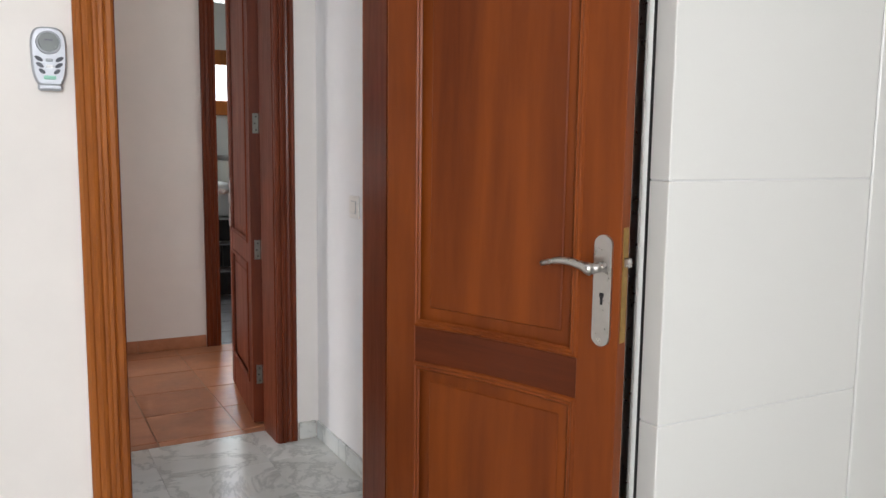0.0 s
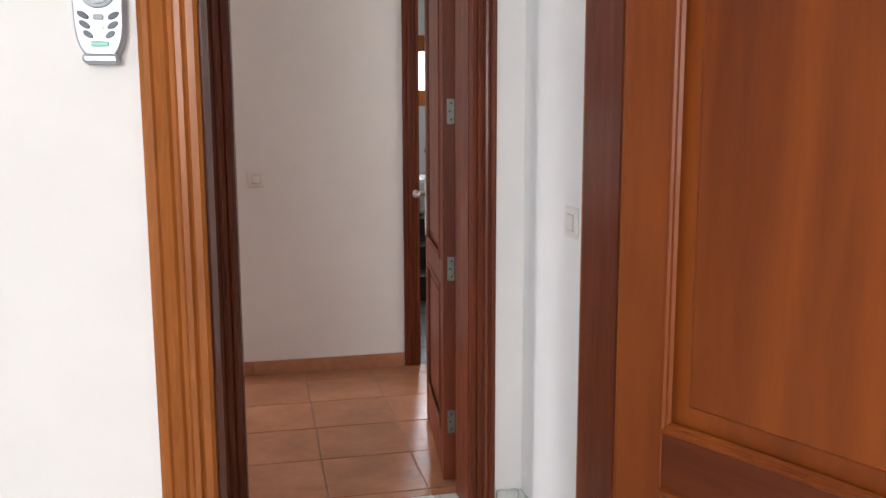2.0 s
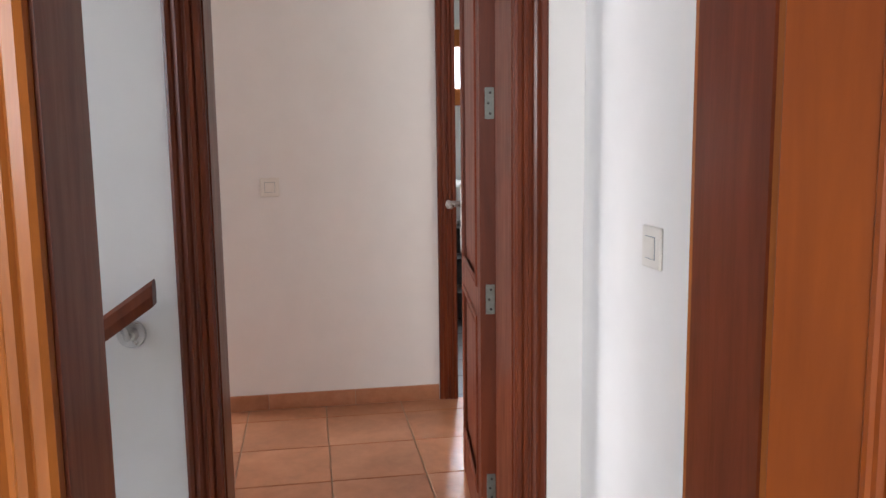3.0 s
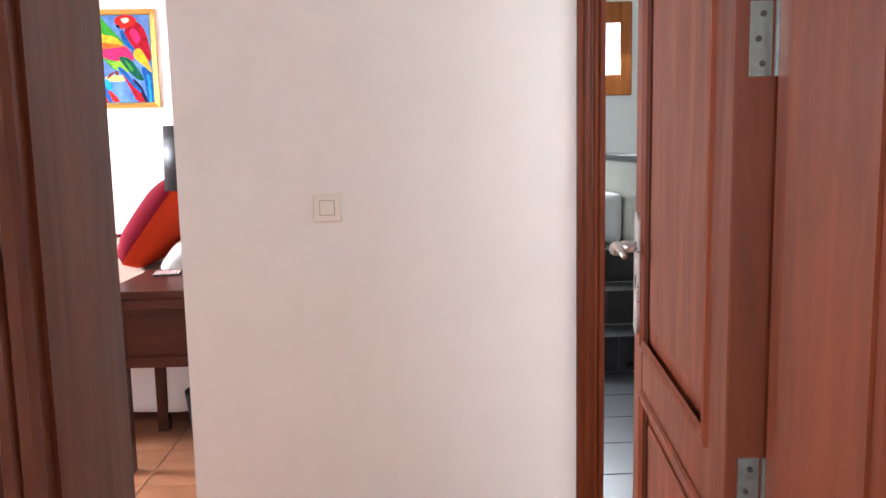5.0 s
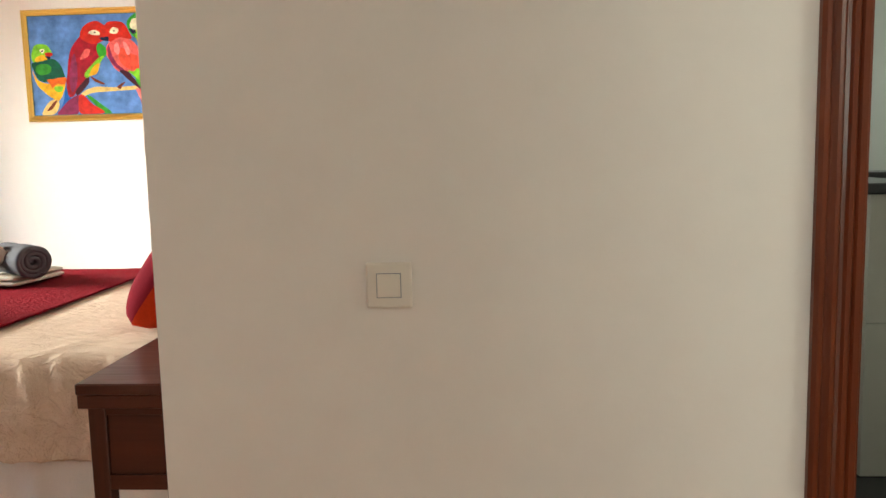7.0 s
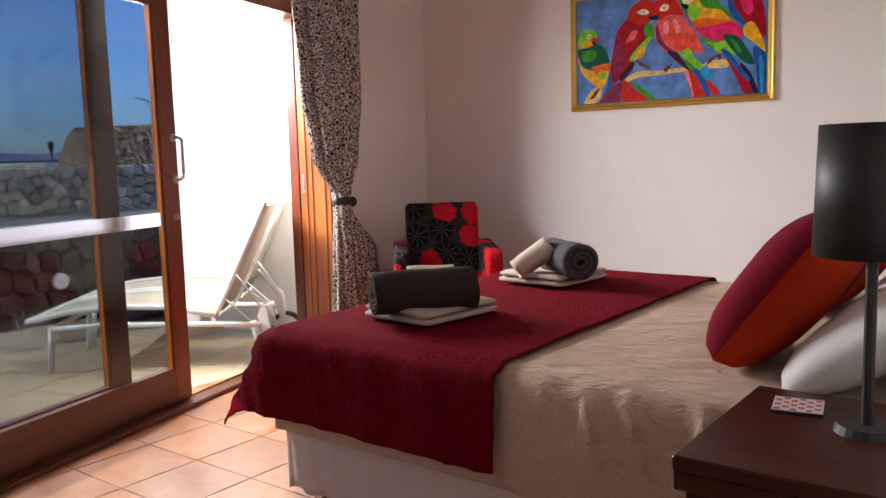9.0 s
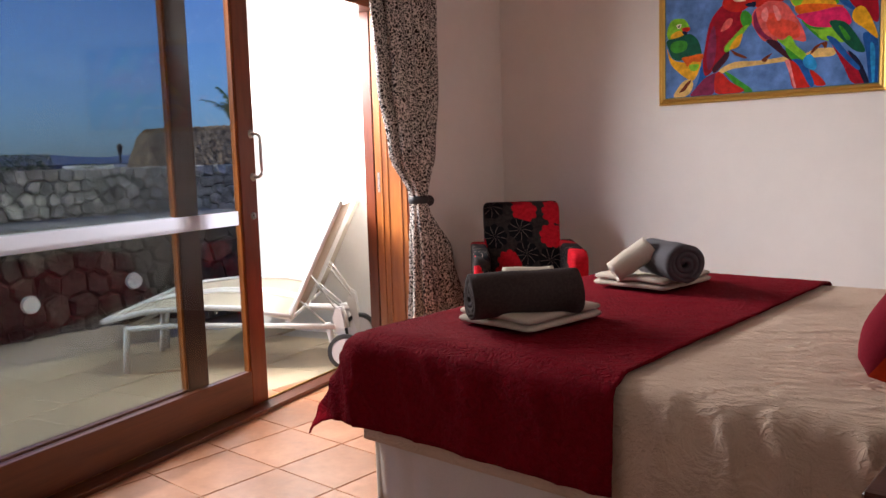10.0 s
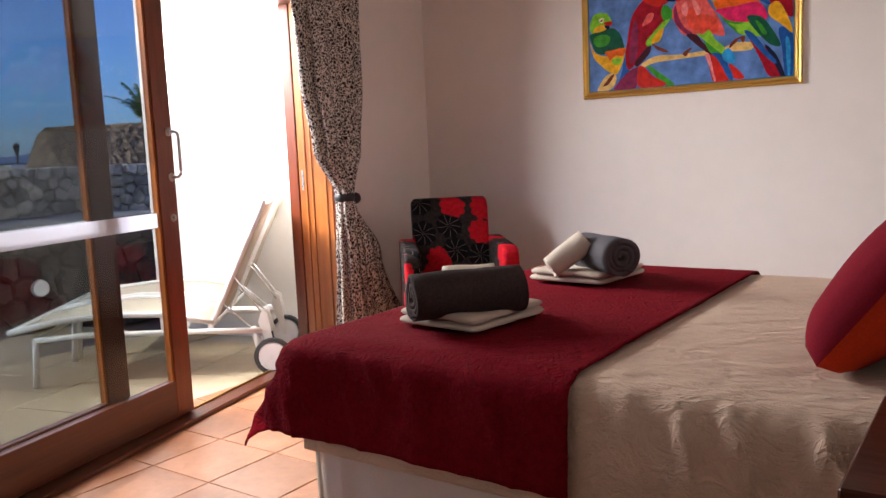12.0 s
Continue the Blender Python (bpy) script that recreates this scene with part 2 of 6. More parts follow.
M_BRASS = m_simple("aged_brass", (0.42, 0.27, 0.08), 0.4, 0.9, 0.2, 60)
M_BLACK = m_simple("black_plastic", (0.015, 0.015, 0.017), 0.5)
M_SWITCH = m_simple("cream_plastic", (0.74, 0.69, 0.62), 0.32, var=0.02)
M_SILVER = m_simple("silver_plastic", (0.40, 0.42, 0.46), 0.35, 0.3, var=0.02)
M_DARKPL = m_simple("dark_buttons", (0.03, 0.035, 0.05), 0.4)
M_LCD = m_simple("lcd_window", (0.13, 0.15, 0.15), 0.25)
M_WHITEPL = m_simple("white_plastic", (0.78, 0.79, 0.80), 0.3, var=0.02)
M_FRIDGE = mat("white_enamel", (0.80, 0.80, 0.77), 0.3)[0]
M_GREYPL = m_simple("grey_plastic", (0.24, 0.26, 0.28), 0.35)
M_GREEN = m_simple("green_print", (0.25, 0.55, 0.42), 0.45)
M_SHEET = m_fabric("cream_sheet", (0.645, 0.495, 0.39), 0.86, 220, fold=2.0)
M_SKIRT = m_fabric("white_valance", (0.74, 0.70, 0.68), 0.9, 200)
M_THROW = m_fabric("crimson_throw", (0.19, 0.004, 0.012), 0.6, 60, 0.95, fold=5.0, quilt=True)
M_REDP = m_fabric("red_cushion", (0.20, 0.010, 0.022), 0.7, 150)
M_ORANGEP = m_fabric("orange_red_cushion", (0.46, 0.035, 0.010), 0.7, 150)
M_PILLOW = m_fabric("white_pillow", (0.78, 0.77, 0.76), 0.92, 200)
M_TOWELD = m_fabric("charcoal_towel", (0.058, 0.044, 0.043), 0.5, 120, 1.0)
M_TOWELL = m_fabric("beige_towel", (0.56, 0.49, 0.41), 0.8, 300, 1.0)
M_TOWELG = m_fabric("grey_towel", (0.10, 0.095, 0.105), 0.6, 300, 1.0)
M_GOLD = m_simple("gilt_frame", (0.66, 0.42, 0.11), 0.33, 0.8, 0.05, 8)
M_BATHTILE = m_simple("black_slate_tile", (0.018, 0.019, 0.021), 0.32, var=0.4, scale=14, bstr=0.15)
M_BATHGROUT = m_simple("pale_grout", (0.42, 0.40, 0.37), 0.9)
M_BATHWALL = m_simple("ivory_wall_tile", (0.62, 0.60, 0.53), 0.22, var=0.03, scale=4)
M_BATHPAINT = m_plaster("bath_paint", (0.68, 0.69, 0.66))
M_SLATE = m_simple("slate_coping", (0.035, 0.034, 0.036), 0.35, var=0.3, scale=16, bstr=0.1)
M_PAVE = m_simple("sandstone_paving", (0.42, 0.345, 0.235), 0.7, var=0.12, scale=7, bstr=0.1)
M_LAVA = m_simple("grey_lava_stone", (0.17, 0.17, 0.17), 0.9, var=0.45, scale=9, bstr=0.6)
M_MORTAR = m_simple("dark_mortar", (0.03, 0.028, 0.026), 0.95, var=0.3, scale=20)
M_ALU = m_simple("white_powder_coat", (0.72, 0.72, 0.70), 0.35, var=0.02)
M_MESH = m_fabric("sling_fabric", (0.52, 0.46, 0.37), 0.7, 400)
M_RUBBER = m_simple("black_rubber", (0.03, 0.03, 0.03), 0.7)
M_GLASS = m_glass()
M_BAND, _nt, _b = mat("frosted_film", (0.74, 0.75, 0.80), 0.6)
_tr = nd(_nt, "ShaderNodeBsdfTranslucent")
_tr.inputs[0].default_value = (0.80, 0.82, 0.88, 1)
_ms = nd(_nt, "ShaderNodeMixShader")
_ms.inputs[0].default_value = 0.5
_nt.links.new(_b.outputs[0], _ms.inputs[1])
_nt.links.new(_tr.outputs[0], _ms.inputs[2])
_nt.links.new(_ms.outputs[0], _nt.nodes["Material Output"].inputs[0])
M_SEA = m_simple("sea", (0.015, 0.05, 0.12), 0.35, var=0.1, scale=0.01)
M_LAND = m_simple("dry_land", (0.14, 0.10, 0.07), 0.95, var=0.3, scale=0.3)
# distance haze is mixed into the hills' blue-grey colour
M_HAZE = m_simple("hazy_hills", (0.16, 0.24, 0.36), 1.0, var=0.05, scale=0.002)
M_FROND = m_simple("palm_fronds", (0.12, 0.20, 0.05), 0.6, var=0.5, scale=5)
M_LEAF = m_simple("leaves", (0.075, 0.15, 0.022), 0.7, var=0.4, scale=3)
M_BARK = m_simple("bark", (0.10, 0.07, 0.05), 0.9, var=0.3, scale=10)


for _m in (M_TABLE, M_TABLEZ, M_D1, M_D1R, M_D1X, M_D2L, M_D1B, M_D2, M_D2X):
    _m.node_tree.nodes["Principled BSDF"].inputs["Specular IOR Level"].default_value = 0.22


# ---- mesh helpers ----
def mesh_of(bm, name, *mats):
    me = bpy.data.meshes.new(name)
    bm.to_mesh(me)
    bm.free()
    for m in mats:
        me.materials.append(m)
    return me


def part(name, bm, material, parent=None, label="", smooth=False, kind=""):
    mats = material if isinstance(material, (list, tuple)) else [material]
    me = mesh_of(bm, name, *mats)
    if smooth:
        me.shade_smooth()
    ob = new(name, me)
    if parent is not None:
        ob.parent = parent
    return tagged(ob, label, kind=kind)


def empty(name, label, category, loc=(0, 0, 0), rz=0.0, group="", parent=None):
    ob = new(name)
    ob.empty_display_size = 0.1
    ob.location = loc
    ob.rotation_euler = (0, 0, radians(rz))
    return tagged(ob, label, category, group)


def add_box(bm, x0, x1, y0, y1, z0, z1, bevel=0.0, mi=0, seg=1):
    m = Matrix.Translation(((x0 + x1) / 2, (y0 + y1) / 2, (z0 + z1) / 2)) @ Matrix.Diagonal((abs(x1 - x0), abs(y1 - y0), abs(z1 - z0), 1))
    r = bmesh.ops.create_cube(bm, size=1, matrix=m)
    faces = list({f for v in r["verts"] for f in v.link_faces})
    for f in faces:
        f.material_index = mi
    if bevel > 0:
        edges = list({e for f in faces for e in f.edges})
        res = bmesh.ops.bevel(bm, geom=edges, offset=bevel, segments=seg, affect="EDGES", profile=0.5)
        for f in res["faces"]:
            f.material_index = mi
    return bm


def box(x0, x1, y0, y1, z0, z1, bevel=0.0, seg=1):
    return add_box(bmesh.new(), x0, x1, y0, y1, z0, z1, bevel, 0, seg)


def extrude_poly(bm, pts, axis_from, axis_to, place):
    """A prism: the outline pts (u, v) swept from axis_from to axis_to; place(u, v, w) gives the point."""
    a = [bm.verts.new(place(u, v, axis_from)) for u, v in pts]
    b = [bm.verts.new(place(u, v, axis_to)) for u, v in pts]
    n = len(pts)
    fs = [bm.faces.new(a[::-1]), bm.faces.new(b)]
    for k in range(n):
        fs.append(bm.faces.new((a[k], a[(k + 1) % n], b[(k + 1) % n], b[k])))
    bmesh.ops.recalc_face_normals(bm, faces=fs)
    return fs


def tube(bm, pts, r, seg=8, close=False):
    """A round bar through the points."""
    pts = [Vector(p) for p in pts]
    rings = []
    n = len(pts)
    up = Vector((0, 0, 1))
    for k, p in enumerate(pts):
        d = (pts[min(k + 1, n - 1)] - pts[max(k - 1, 0)]).normalized()
        ref = up if abs(d.dot(up)) < 0.95 else Vector((1, 0, 0))
        x = d.cross(ref).normalized()
        y = d.cross(x)
        rr = r[k] if isinstance(r, (list, tuple)) else r
        rings.append([bm.verts.new(p + x * rr * math.cos(2 * math.pi * j / seg) + y * rr * math.sin(2 * math.pi * j / seg)) for j in range(seg)])
    for k in range(n - 1):
        for j in range(seg):
            f = bm.faces.new((rings[k][j], rings[k][(j + 1) % seg], rings[k + 1][(j + 1) % seg], rings[k + 1][j]))
            f.smooth = True
    bm.faces.new(rings[0][::-1])
    bm.faces.new(rings[-1])
    return bm


def disc(bm, c, axis, r, h, seg=24, bevel=0.0):
    m = Matrix.Translation(c) @ Vector(axis).to_track_quat("Z", "Y").to_matrix().to_4x4()
    bmesh.ops.create_cone(bm, cap_ends=True, segments=seg, radius1=r, radius2=max(0.0001, r - bevel), depth=h, matrix=m)
    return bm


def wall(name, x0, x1, y0, y1, z0, z1, material, label=""):
    return tagged(part(name, box(x0, x1, y0, y1, z0, z1), material), label, "wall", kind="structure")

# ---- rooms ----
H = 2.55                      # ceiling height
# the glazing line runs at an angle to the rooms: s along it, d inwards from its outer face
GO, GU, GN = Vector((-3.608, 0.518, 0)), Vector((-0.2607, 0.9654, 0)), Vector((0.9654, 0.2607, 0))
GLAZ = Matrix(((GN.x, GU.x, 0, GO.x), (GN.y, GU.y, 0, GO.y), (0, 0, 1, 0), (0, 0, 0, 1)))  # local x = inwards, local y = along


# kitchen, lobby, vestibule walls
wall("wall_kitchen_west", -2.3, -0.055 - 0.02, -2.91, -2.76, 0, H, M_WALL, "warm white plaster wall beside the kitchen door")
wall("wall_kitchen_east", 0.625, 3.3, -2.91, -2.76, 0, H, M_WALL, "warm white plaster wall behind the fridge")
wall("wall_kitchen_lintel", -0.075, 0.625, -2.91, -2.76, 2.09, H, M_WALL, "white plaster above the kitchen door")
wall("wall_kitchen_left", -2.45, -2.3, -7.1, -2.76, 0, H, M_WALL, "white kitchen side wall")
wall("wall_kitchen_right", 3.3, 3.45, -7.1, -2.76, 0, H, M_WALL, "white kitchen side wall")
wall("wall_kitchen_back", -2.3, 3.3, -7.1, -6.95, 0, H, M_WALL, "white kitchen rear wall")
wall("wall_lobby_east", 0.825, 0.96, -2.76, -1.745, 0, H, M_WALL, "white lobby side wall")
wall("wall_lobby_west", -3.0, -2.85, -2.76, -1.585, 0, H, M_WALL, "white lobby end wall")
wall("wall_hall_west", -2.85, -0.07, -1.745, -1.585, 0, H, M_WALL, "white plaster wall beside the stair handrail")
wall("wall_hall_east", 0.66, 2.6, -1.745, -1.585, 0, H, M_WALL, "white plaster wall")
wall("wall_hall_lintel", -0.07, 0.66, -1.745, -1.585, 2.07, H, M_WALL, "white plaster above the hall door")
wall("wall_switch", -0.435, 0.808, 0, 0.13, 0, H, M_WALL, "warm white plastered wall with a light switch")
wall("wall_bath_lintel", 0.808, 1.508, 0, 0.13, 2.06, H, M_WALL, "white plaster above the bathroom door")
wall("wall_bath_east_pier", 1.508, 2.6, 0, 0.13, 0, H, M_WALL, "white plaster pier beside the bathroom door")
wall("wall_hall_end", 2.45, 2.6, -1.585, 0, 0, H, M_WALL, "white hall end wall")
wall("wall_headboard", -0.41, -0.25, 0.13, 3.7, 0, H, M_BEDWALL, "cream plaster wall at the bed head")
wall("wall_painting", -4.6, -0.25, 3.7, 3.85, 0, H, M_BEDWALL, "cream plaster wall with the parrot painting")
wall("wall_curtain", -4.25, -3.955, 2.78, 3.7, 0, H, M_BEDWALL, "cream plaster wall beside the curtain")
wall("wall_bedroom_west", -3.75, -3.2, -1.60, -0.60, 0, H, M_BEDWALL, "cream plaster wall beside the glass doors")
# ceilings
for nm, x0, x1, y0, y1 in (("ceiling_kitchen", -2.45, 3.45, -7.1, -2.76), ("ceiling_lobby", -3.0, 0.96, -2.76, -1.74),
                           ("ceiling_bedroom", -4.6, 2.6, -1.74, 3.85)):
    tagged(part(nm, box(x0, x1, y0, y1, H, H + 0.12), M_CEIL), "flat white ceiling", "ceiling", kind="structure")
tagged(part("floor_kitchen", box(-2.45, 3.45, -7.1, -2.76, -0.1, 0.0), M_MARBLE), "grey marble floor slab", "floor", kind="structure")
tagged(part("wall_bath_east", box(3.0, 3.12, 0.13, 4.2, 0, 2.9), M_BATHPAINT), "pale bathroom wall", "wall", kind="structure")
tagged(part("wall_bath_west", box(0.45, 0.57, 0.13, 4.2, 0, 2.9), M_BATHPAINT), "pale bathroom wall", "wall", kind="structure")
# the headboard wall and bathroom wall leave a closed duct between them
tagged(part("ceiling_bath", box(-0.25, 3.12, 0.13, 4.2, 2.9, 3.0), M_CEIL), "white bathroom ceiling", "ceiling", kind="structure")


def tiles(name, x0, x1, y0, y1, px, py, ox, oy, z, th, gap, material, grout, label, bev=0.002):
    """A tiled floor: a grout bed with each tile a part of its own. ox, oy: a joint's place."""
    bed = tagged(part(name, box(x0, x1, y0, y1, z - 0.1, z - 0.004), grout), label, "floor", kind="structure")
    cache = {}
    i0, i1 = math.floor((x0 - ox) / px), math.ceil((x1 - ox) / px)
    j0, j1 = math.floor((y0 - oy) / py), math.ceil((y1 - oy) / py)
    for i in range(i0, i1):
        for j in range(j0, j1):
            a, b = max(ox + i * px, x0) + gap / 2, min(ox + (i + 1) * px, x1) - gap / 2
            c, d = max(oy + j * py, y0) + gap / 2, min(oy + (j + 1) * py, y1) - gap / 2
            if b - a < 0.02 or d - c < 0.02:
                continue
            key = (round(b - a, 4), round(d - c, 4))
            if key not in cache:
                cache[key] = mesh_of(box(-key[0] / 2, key[0] / 2, -key[1] / 2, key[1] / 2, -th, 0, bev), "tile", material)
            t = new("tile", cache[key])
            t.parent = bed
            t.location = ((a + b) / 2, (c + d) / 2, z + ((i * 7 + j * 13) % 5 - 2) * 0.00012)
    return bed


# ---- joinery ----
ARCH = [(0, 0), (0, 0.016), (0.006, 0.021), (0.016, 0.021), (0.020, 0.016), (0.024, 0.021), (0.032, 0.021), (0.036, 0.015),
        (0.042, 0.013), (0.047, 0.018), (0.054, 0.020), (0.060, 0.015), (0.064, 0.013), (0.068, 0.017), (0.076, 0.018), (0.083, 0.013), (0.083, 0)]


def architrave(parent, x_inner, side, z1, y_wall, out, material, w=0.083):
    """One upright moulding: from x_inner outwards (side -1 or 1), proud of the wall face y_wall towards out (-1 or 1)."""
    bm = bmesh.new()
    k = w / 0.083
    extrude_poly(bm, ARCH, 0.0, z1, lambda u, v, h: (x_inner + side * u * k, y_wall + out * v, h))
    return part("architrave", bm, material, parent)


def arch_head(parent, x0, x1, z, y_wall, out, material, w=0.083):
    bm = bmesh.new()
    k = w / 0.083
    extrude_poly(bm, ARCH, x0, x1, lambda u, v, h: (h, y_wall + out * v, z + u * k))
    return part("architrave_head", bm, material, parent)


def door_frame(name, x0, x1, ya, yb, top, material, mat_x, label, faces=(-1, 1), lining=0.02, lining_mat=None):
    """Lining and mouldings of a doorway between x0 and x1 in a wall from ya to yb."""
    root = empty(name, label, "door frame")
    for nm, a, b in (("jamb_left", x0 - lining, x0), ("jamb_right", x1, x1 + lining)):
        part(nm, box(a, b, ya, yb, 0, top), lining_mat or material, root)
    part("jamb_head", box(x0 - lining, x1 + lining, ya, yb, top, top + lining), mat_x, root)
    for f in faces:
        yw = ya if f < 0 else yb
        w = 0.083
        architrave(root, x0 - 0.004, -1, top + w, yw, f, material)
        architrave(root, x1 + 0.004, 1, top + w, yw, f, material)
        arch_head(root, x0 - 0.004, x1 + 0.004, top, yw, f, mat_x)
    return root


def lever(bm, dirx, out):
    """A swept lever: bends from the rose and runs along local x."""
    pts, rad = [], []
    for k in range(13):
        t = k / 12
        pts.append((dirx * (0.004 + 0.125 * t), out * (0.045 + 0.006 * math.sin(t * 3.1)), 0.012 * math.sin(t * 3.4) - 0.004 + 0.006 * t))
        rad.append(0.0105 - 0.0045 * t + (0.003 if t < 0.15 else 0))
    tube(bm, pts, rad, 10)


def handle_set(parent, x, y_face, z, out, dirx):
    """A long back plate with a lever and a keyhole, on the face y_face of a leaf."""
    bm = bmesh.new()
    pts = []
    for k in range(17):
        a = math.pi * k / 16
        pts.append((0.0215 * math.cos(a), 0.082 + 0.0215 * math.sin(a)))
    for k in range(17):
        a = math.pi + math.pi * k / 16
        pts.append((0.0215 * math.cos(a), -0.118 + 0.0215 * math.sin(a)))
    extrude_poly(bm, pts, 0.0, 0.006, lambda u, v, h: (x + u, y_face + out * h, z + v))
    plate = part("back_plate", bm, M_STEEL, parent, "satin steel back plate")
    bm = bmesh.new()
    disc(bm, (x, y_face + out * 0.026, z + 0.035), (0, out, 0), 0.011, 0.044)
    lever(bm, dirx, out)
    mv = Vector((x, y_face, z + 0.035))
    for v in bm.verts:
        if abs(v.co.x) < 0.2 and abs(v.co.y) < 0.08 and v.co.z < 0.1:
            v.co += mv
    part("lever", bm, M_STEEL, parent, "satin steel door lever", smooth=True)
    bm = box(x - 0.003, x + 0.003, y_face + out * 0.006, y_face + out * 0.0072, z - 0.048, z - 0.026)
    add_box(bm, x - 0.005, x + 0.005, y_face + out * 0.006, y_face + out * 0.0072, z - 0.032, z - 0.022)
    part("keyhole", bm, M_BLACK, parent)
    return plate


def moulding_ring(bm, x0, x1, z0, z1, yf, out, w=0.018, hgt=0.007, arch_bottom=0.0, arch_top=0.0):
    """A raised bead round a field."""
    n = 14
    path = []
    for k in range(n + 1):
        t = k / n
        path.append((x0 + (x1 - x0) * t, z0 + arch_bottom * 4 * t * (1 - t)))
    for k in range(n + 1):
        t = k / n
        path.append((x1 + (x0 - x1) * t, z1 + arch_top * 4 * t * (1 - t)))
    cx, cz = (x0 + x1) / 2, (z0 + z1) / 2
    prof = [(-0.5, 0), (-0.35, 0.8), (-0.1, 1.0), (0.05, 0.45), (0.3, 0.7), (0.5, 0)]
    rings = []
    m = len(path)
    for k, (px, pz) in enumerate(path):
        sx = -1 if px > cx + 1e-6 else (1 if px < cx - 1e-6 else 0)
        first = k in (0, n, n + 1, m - 1)
        dirx = (1 if k in (0, m - 1) else -1) if first else 0
        dirz = (1 if k <= n else -1)
        rings.append([bm.verts.new((px + dirx * (u + 0.5) * w, yf + out * v * hgt, pz + dirz * (u + 0.5) * w)) for u, v in prof])
    for k in range(m):
        a, b = rings[k], rings[(k + 1) % m]
        for j in range(len(prof) - 1):
            bm.faces.new((a[j], a[j + 1], b[j + 1], b[j]))


def panel_leaf(root, width, height, material, mat_rail, z_mid0, z_mid1, z_bot=0.19, curved=0.0, th=0.038, stile=0.115, top=0.12):
    """A two-panel leaf: local x from the hinge (0) to the free edge, y = 0 is the face towards the viewer, body at y > 0."""
    part("stile_hinge", box(0, stile, 0, th, 0.008, height, 0.002), material, root)
    part("stile_lock", box(width - stile, width, 0, th, 0.008, height, 0.002), material, root)
    part("rail_bottom", box(stile, width - stile, 0.0015, th - 0.0015, 0.008, z_bot), mat_rail, root)
    part("rail_top", box(stile, width - stile, 0.0015, th - 0.0015, height - top, height), mat_rail, root)
    a, b = stile, width - stile
    bm = bmesh.new()
    n = 16
    lo = [(a + (b - a) * k / n, z_mid0 - curved * 4 * (k / n) * (1 - k / n)) for k in range(n + 1)]
    hi = [(a + (b - a) * k / n, z_mid1 - curved * 0.55 * 4 * (k / n) * (1 - k / n)) for k in range(n + 1)]
    extrude_poly(bm, lo + hi[::-1], 0.0015, th - 0.0015, lambda u, v, h: (u, h, v))
    part("rail_middle", bm, mat_rail, root)
    for zz0, zz1, cb, ct in ((z_bot, z_mid0 - 0.0, 0, -curved), (z_mid1 - curved * 0.0, height - top, -curved * 0.55, 0)):
        part("panel", box(a, b, 0.011, th - 0.011, zz0 - 0.02, zz1 + 0.01), material, root)
        # raised field
        bm = box(a + 0.045, b - 0.045, 0.0055, 0.0115, zz0 + 0.05, zz1 - 0.05 - (curved if ct else 0), 0.003)
        part("raised_field", bm, material, root)
        bm = bmesh.new()
        moulding_ring(bm, a - 0.004, b + 0.004, zz0 - 0.004, zz1 + 0.004, 0.0, -1, 0.022, 0.006, cb, ct)
        part("bead", bm, material, root)
    return root


def hinge(parent, x, y, z, h=0.083):
    root = part("hinge", box(x - 0.013, x + 0.015, y - 0.0015, y + 0.0015, z - h / 2, z + h / 2, 0.0005), M_HINGE, parent, "dull zinc butt hinge")
    for k in (-1, 0, 1):
        bm = bmesh.new()
        disc(bm, (x + 0.005 * (k % 2) - 0.004, y - 0.0022, z + k * h * 0.33), (0, 1, 0), 0.0036, 0.002, 10)
        add_box(bm, x + 0.005 * (k % 2) - 0.0065, x + 0.005 * (k % 2) - 0.0015, y - 0.0036, y - 0.0032, z + k * h * 0.33 - 0.0005, z + k * h * 0.33 + 0.0005)
        part("screw", bm, M_SCREW, root, "darkened screw head")
    for a, b in ((-0.5, -0.18), (-0.17, 0.17), (0.18, 0.5)):
        bm = bmesh.new()
        disc(bm, (x + 0.019, y - 0.004, z + (a + b) / 2 * h), (0, 0, 1), 0.0048, (b - a) * h, 12)
        part("knuckle", bm, M_HINGE, root, smooth=False)
    return root


# the lining takes the darker red wood to carry the shade on it
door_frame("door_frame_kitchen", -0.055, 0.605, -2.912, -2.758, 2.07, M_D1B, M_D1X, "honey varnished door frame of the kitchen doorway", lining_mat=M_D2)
door_frame("door_frame_hall", -0.05, 0.643, -1.747, -1.583, 2.05, M_D2, M_D2X, "dark red varnished door frame of the hall doorway")
door_frame("door_frame_bathroom", 0.828, 1.488, -0.002, 0.132, 2.04, M_D2, M_D2X, "dark red varnished door frame of the bathroom", faces=(-1,))

# kitchen door: hinge at (0.597, -2.945), free edge at (0.86, -3.59)
leaf1 = empty("door_kitchen", "orange-brown varnished two-panel door standing open in the kitchen", "door", (0.597, -2.940, 0), -67.98)
panel_leaf(leaf1, 0.68, 2.04, M_D1, M_D1R, 0.655, 0.755, curved=-0.007, stile=0.10, z_bot=0.16)
handle_set(leaf1, 0.641, 0.0, 0.93, -1, -1)
part("lock_plate", box(0.68, 0.6815, 0.008, 0.030, 0.80, 1.05), M_BRASS, leaf1, "aged brass lock plate")
part("latch", box(0.681, 0.694, 0.012, 0.026, 0.965, 0.985, 0.002), M_STEEL, leaf1)
leaf2 = empty("door_hall", "red-brown varnished two-panel door standing open in the hall", "door", (0.70, -0.80, 0), -96.6)
panel_leaf(leaf2, 0.695, 2.03, M_D2L, M_D2L, 0.70, 0.79, stile=0.092, z_bot=0.17, th=0.05)
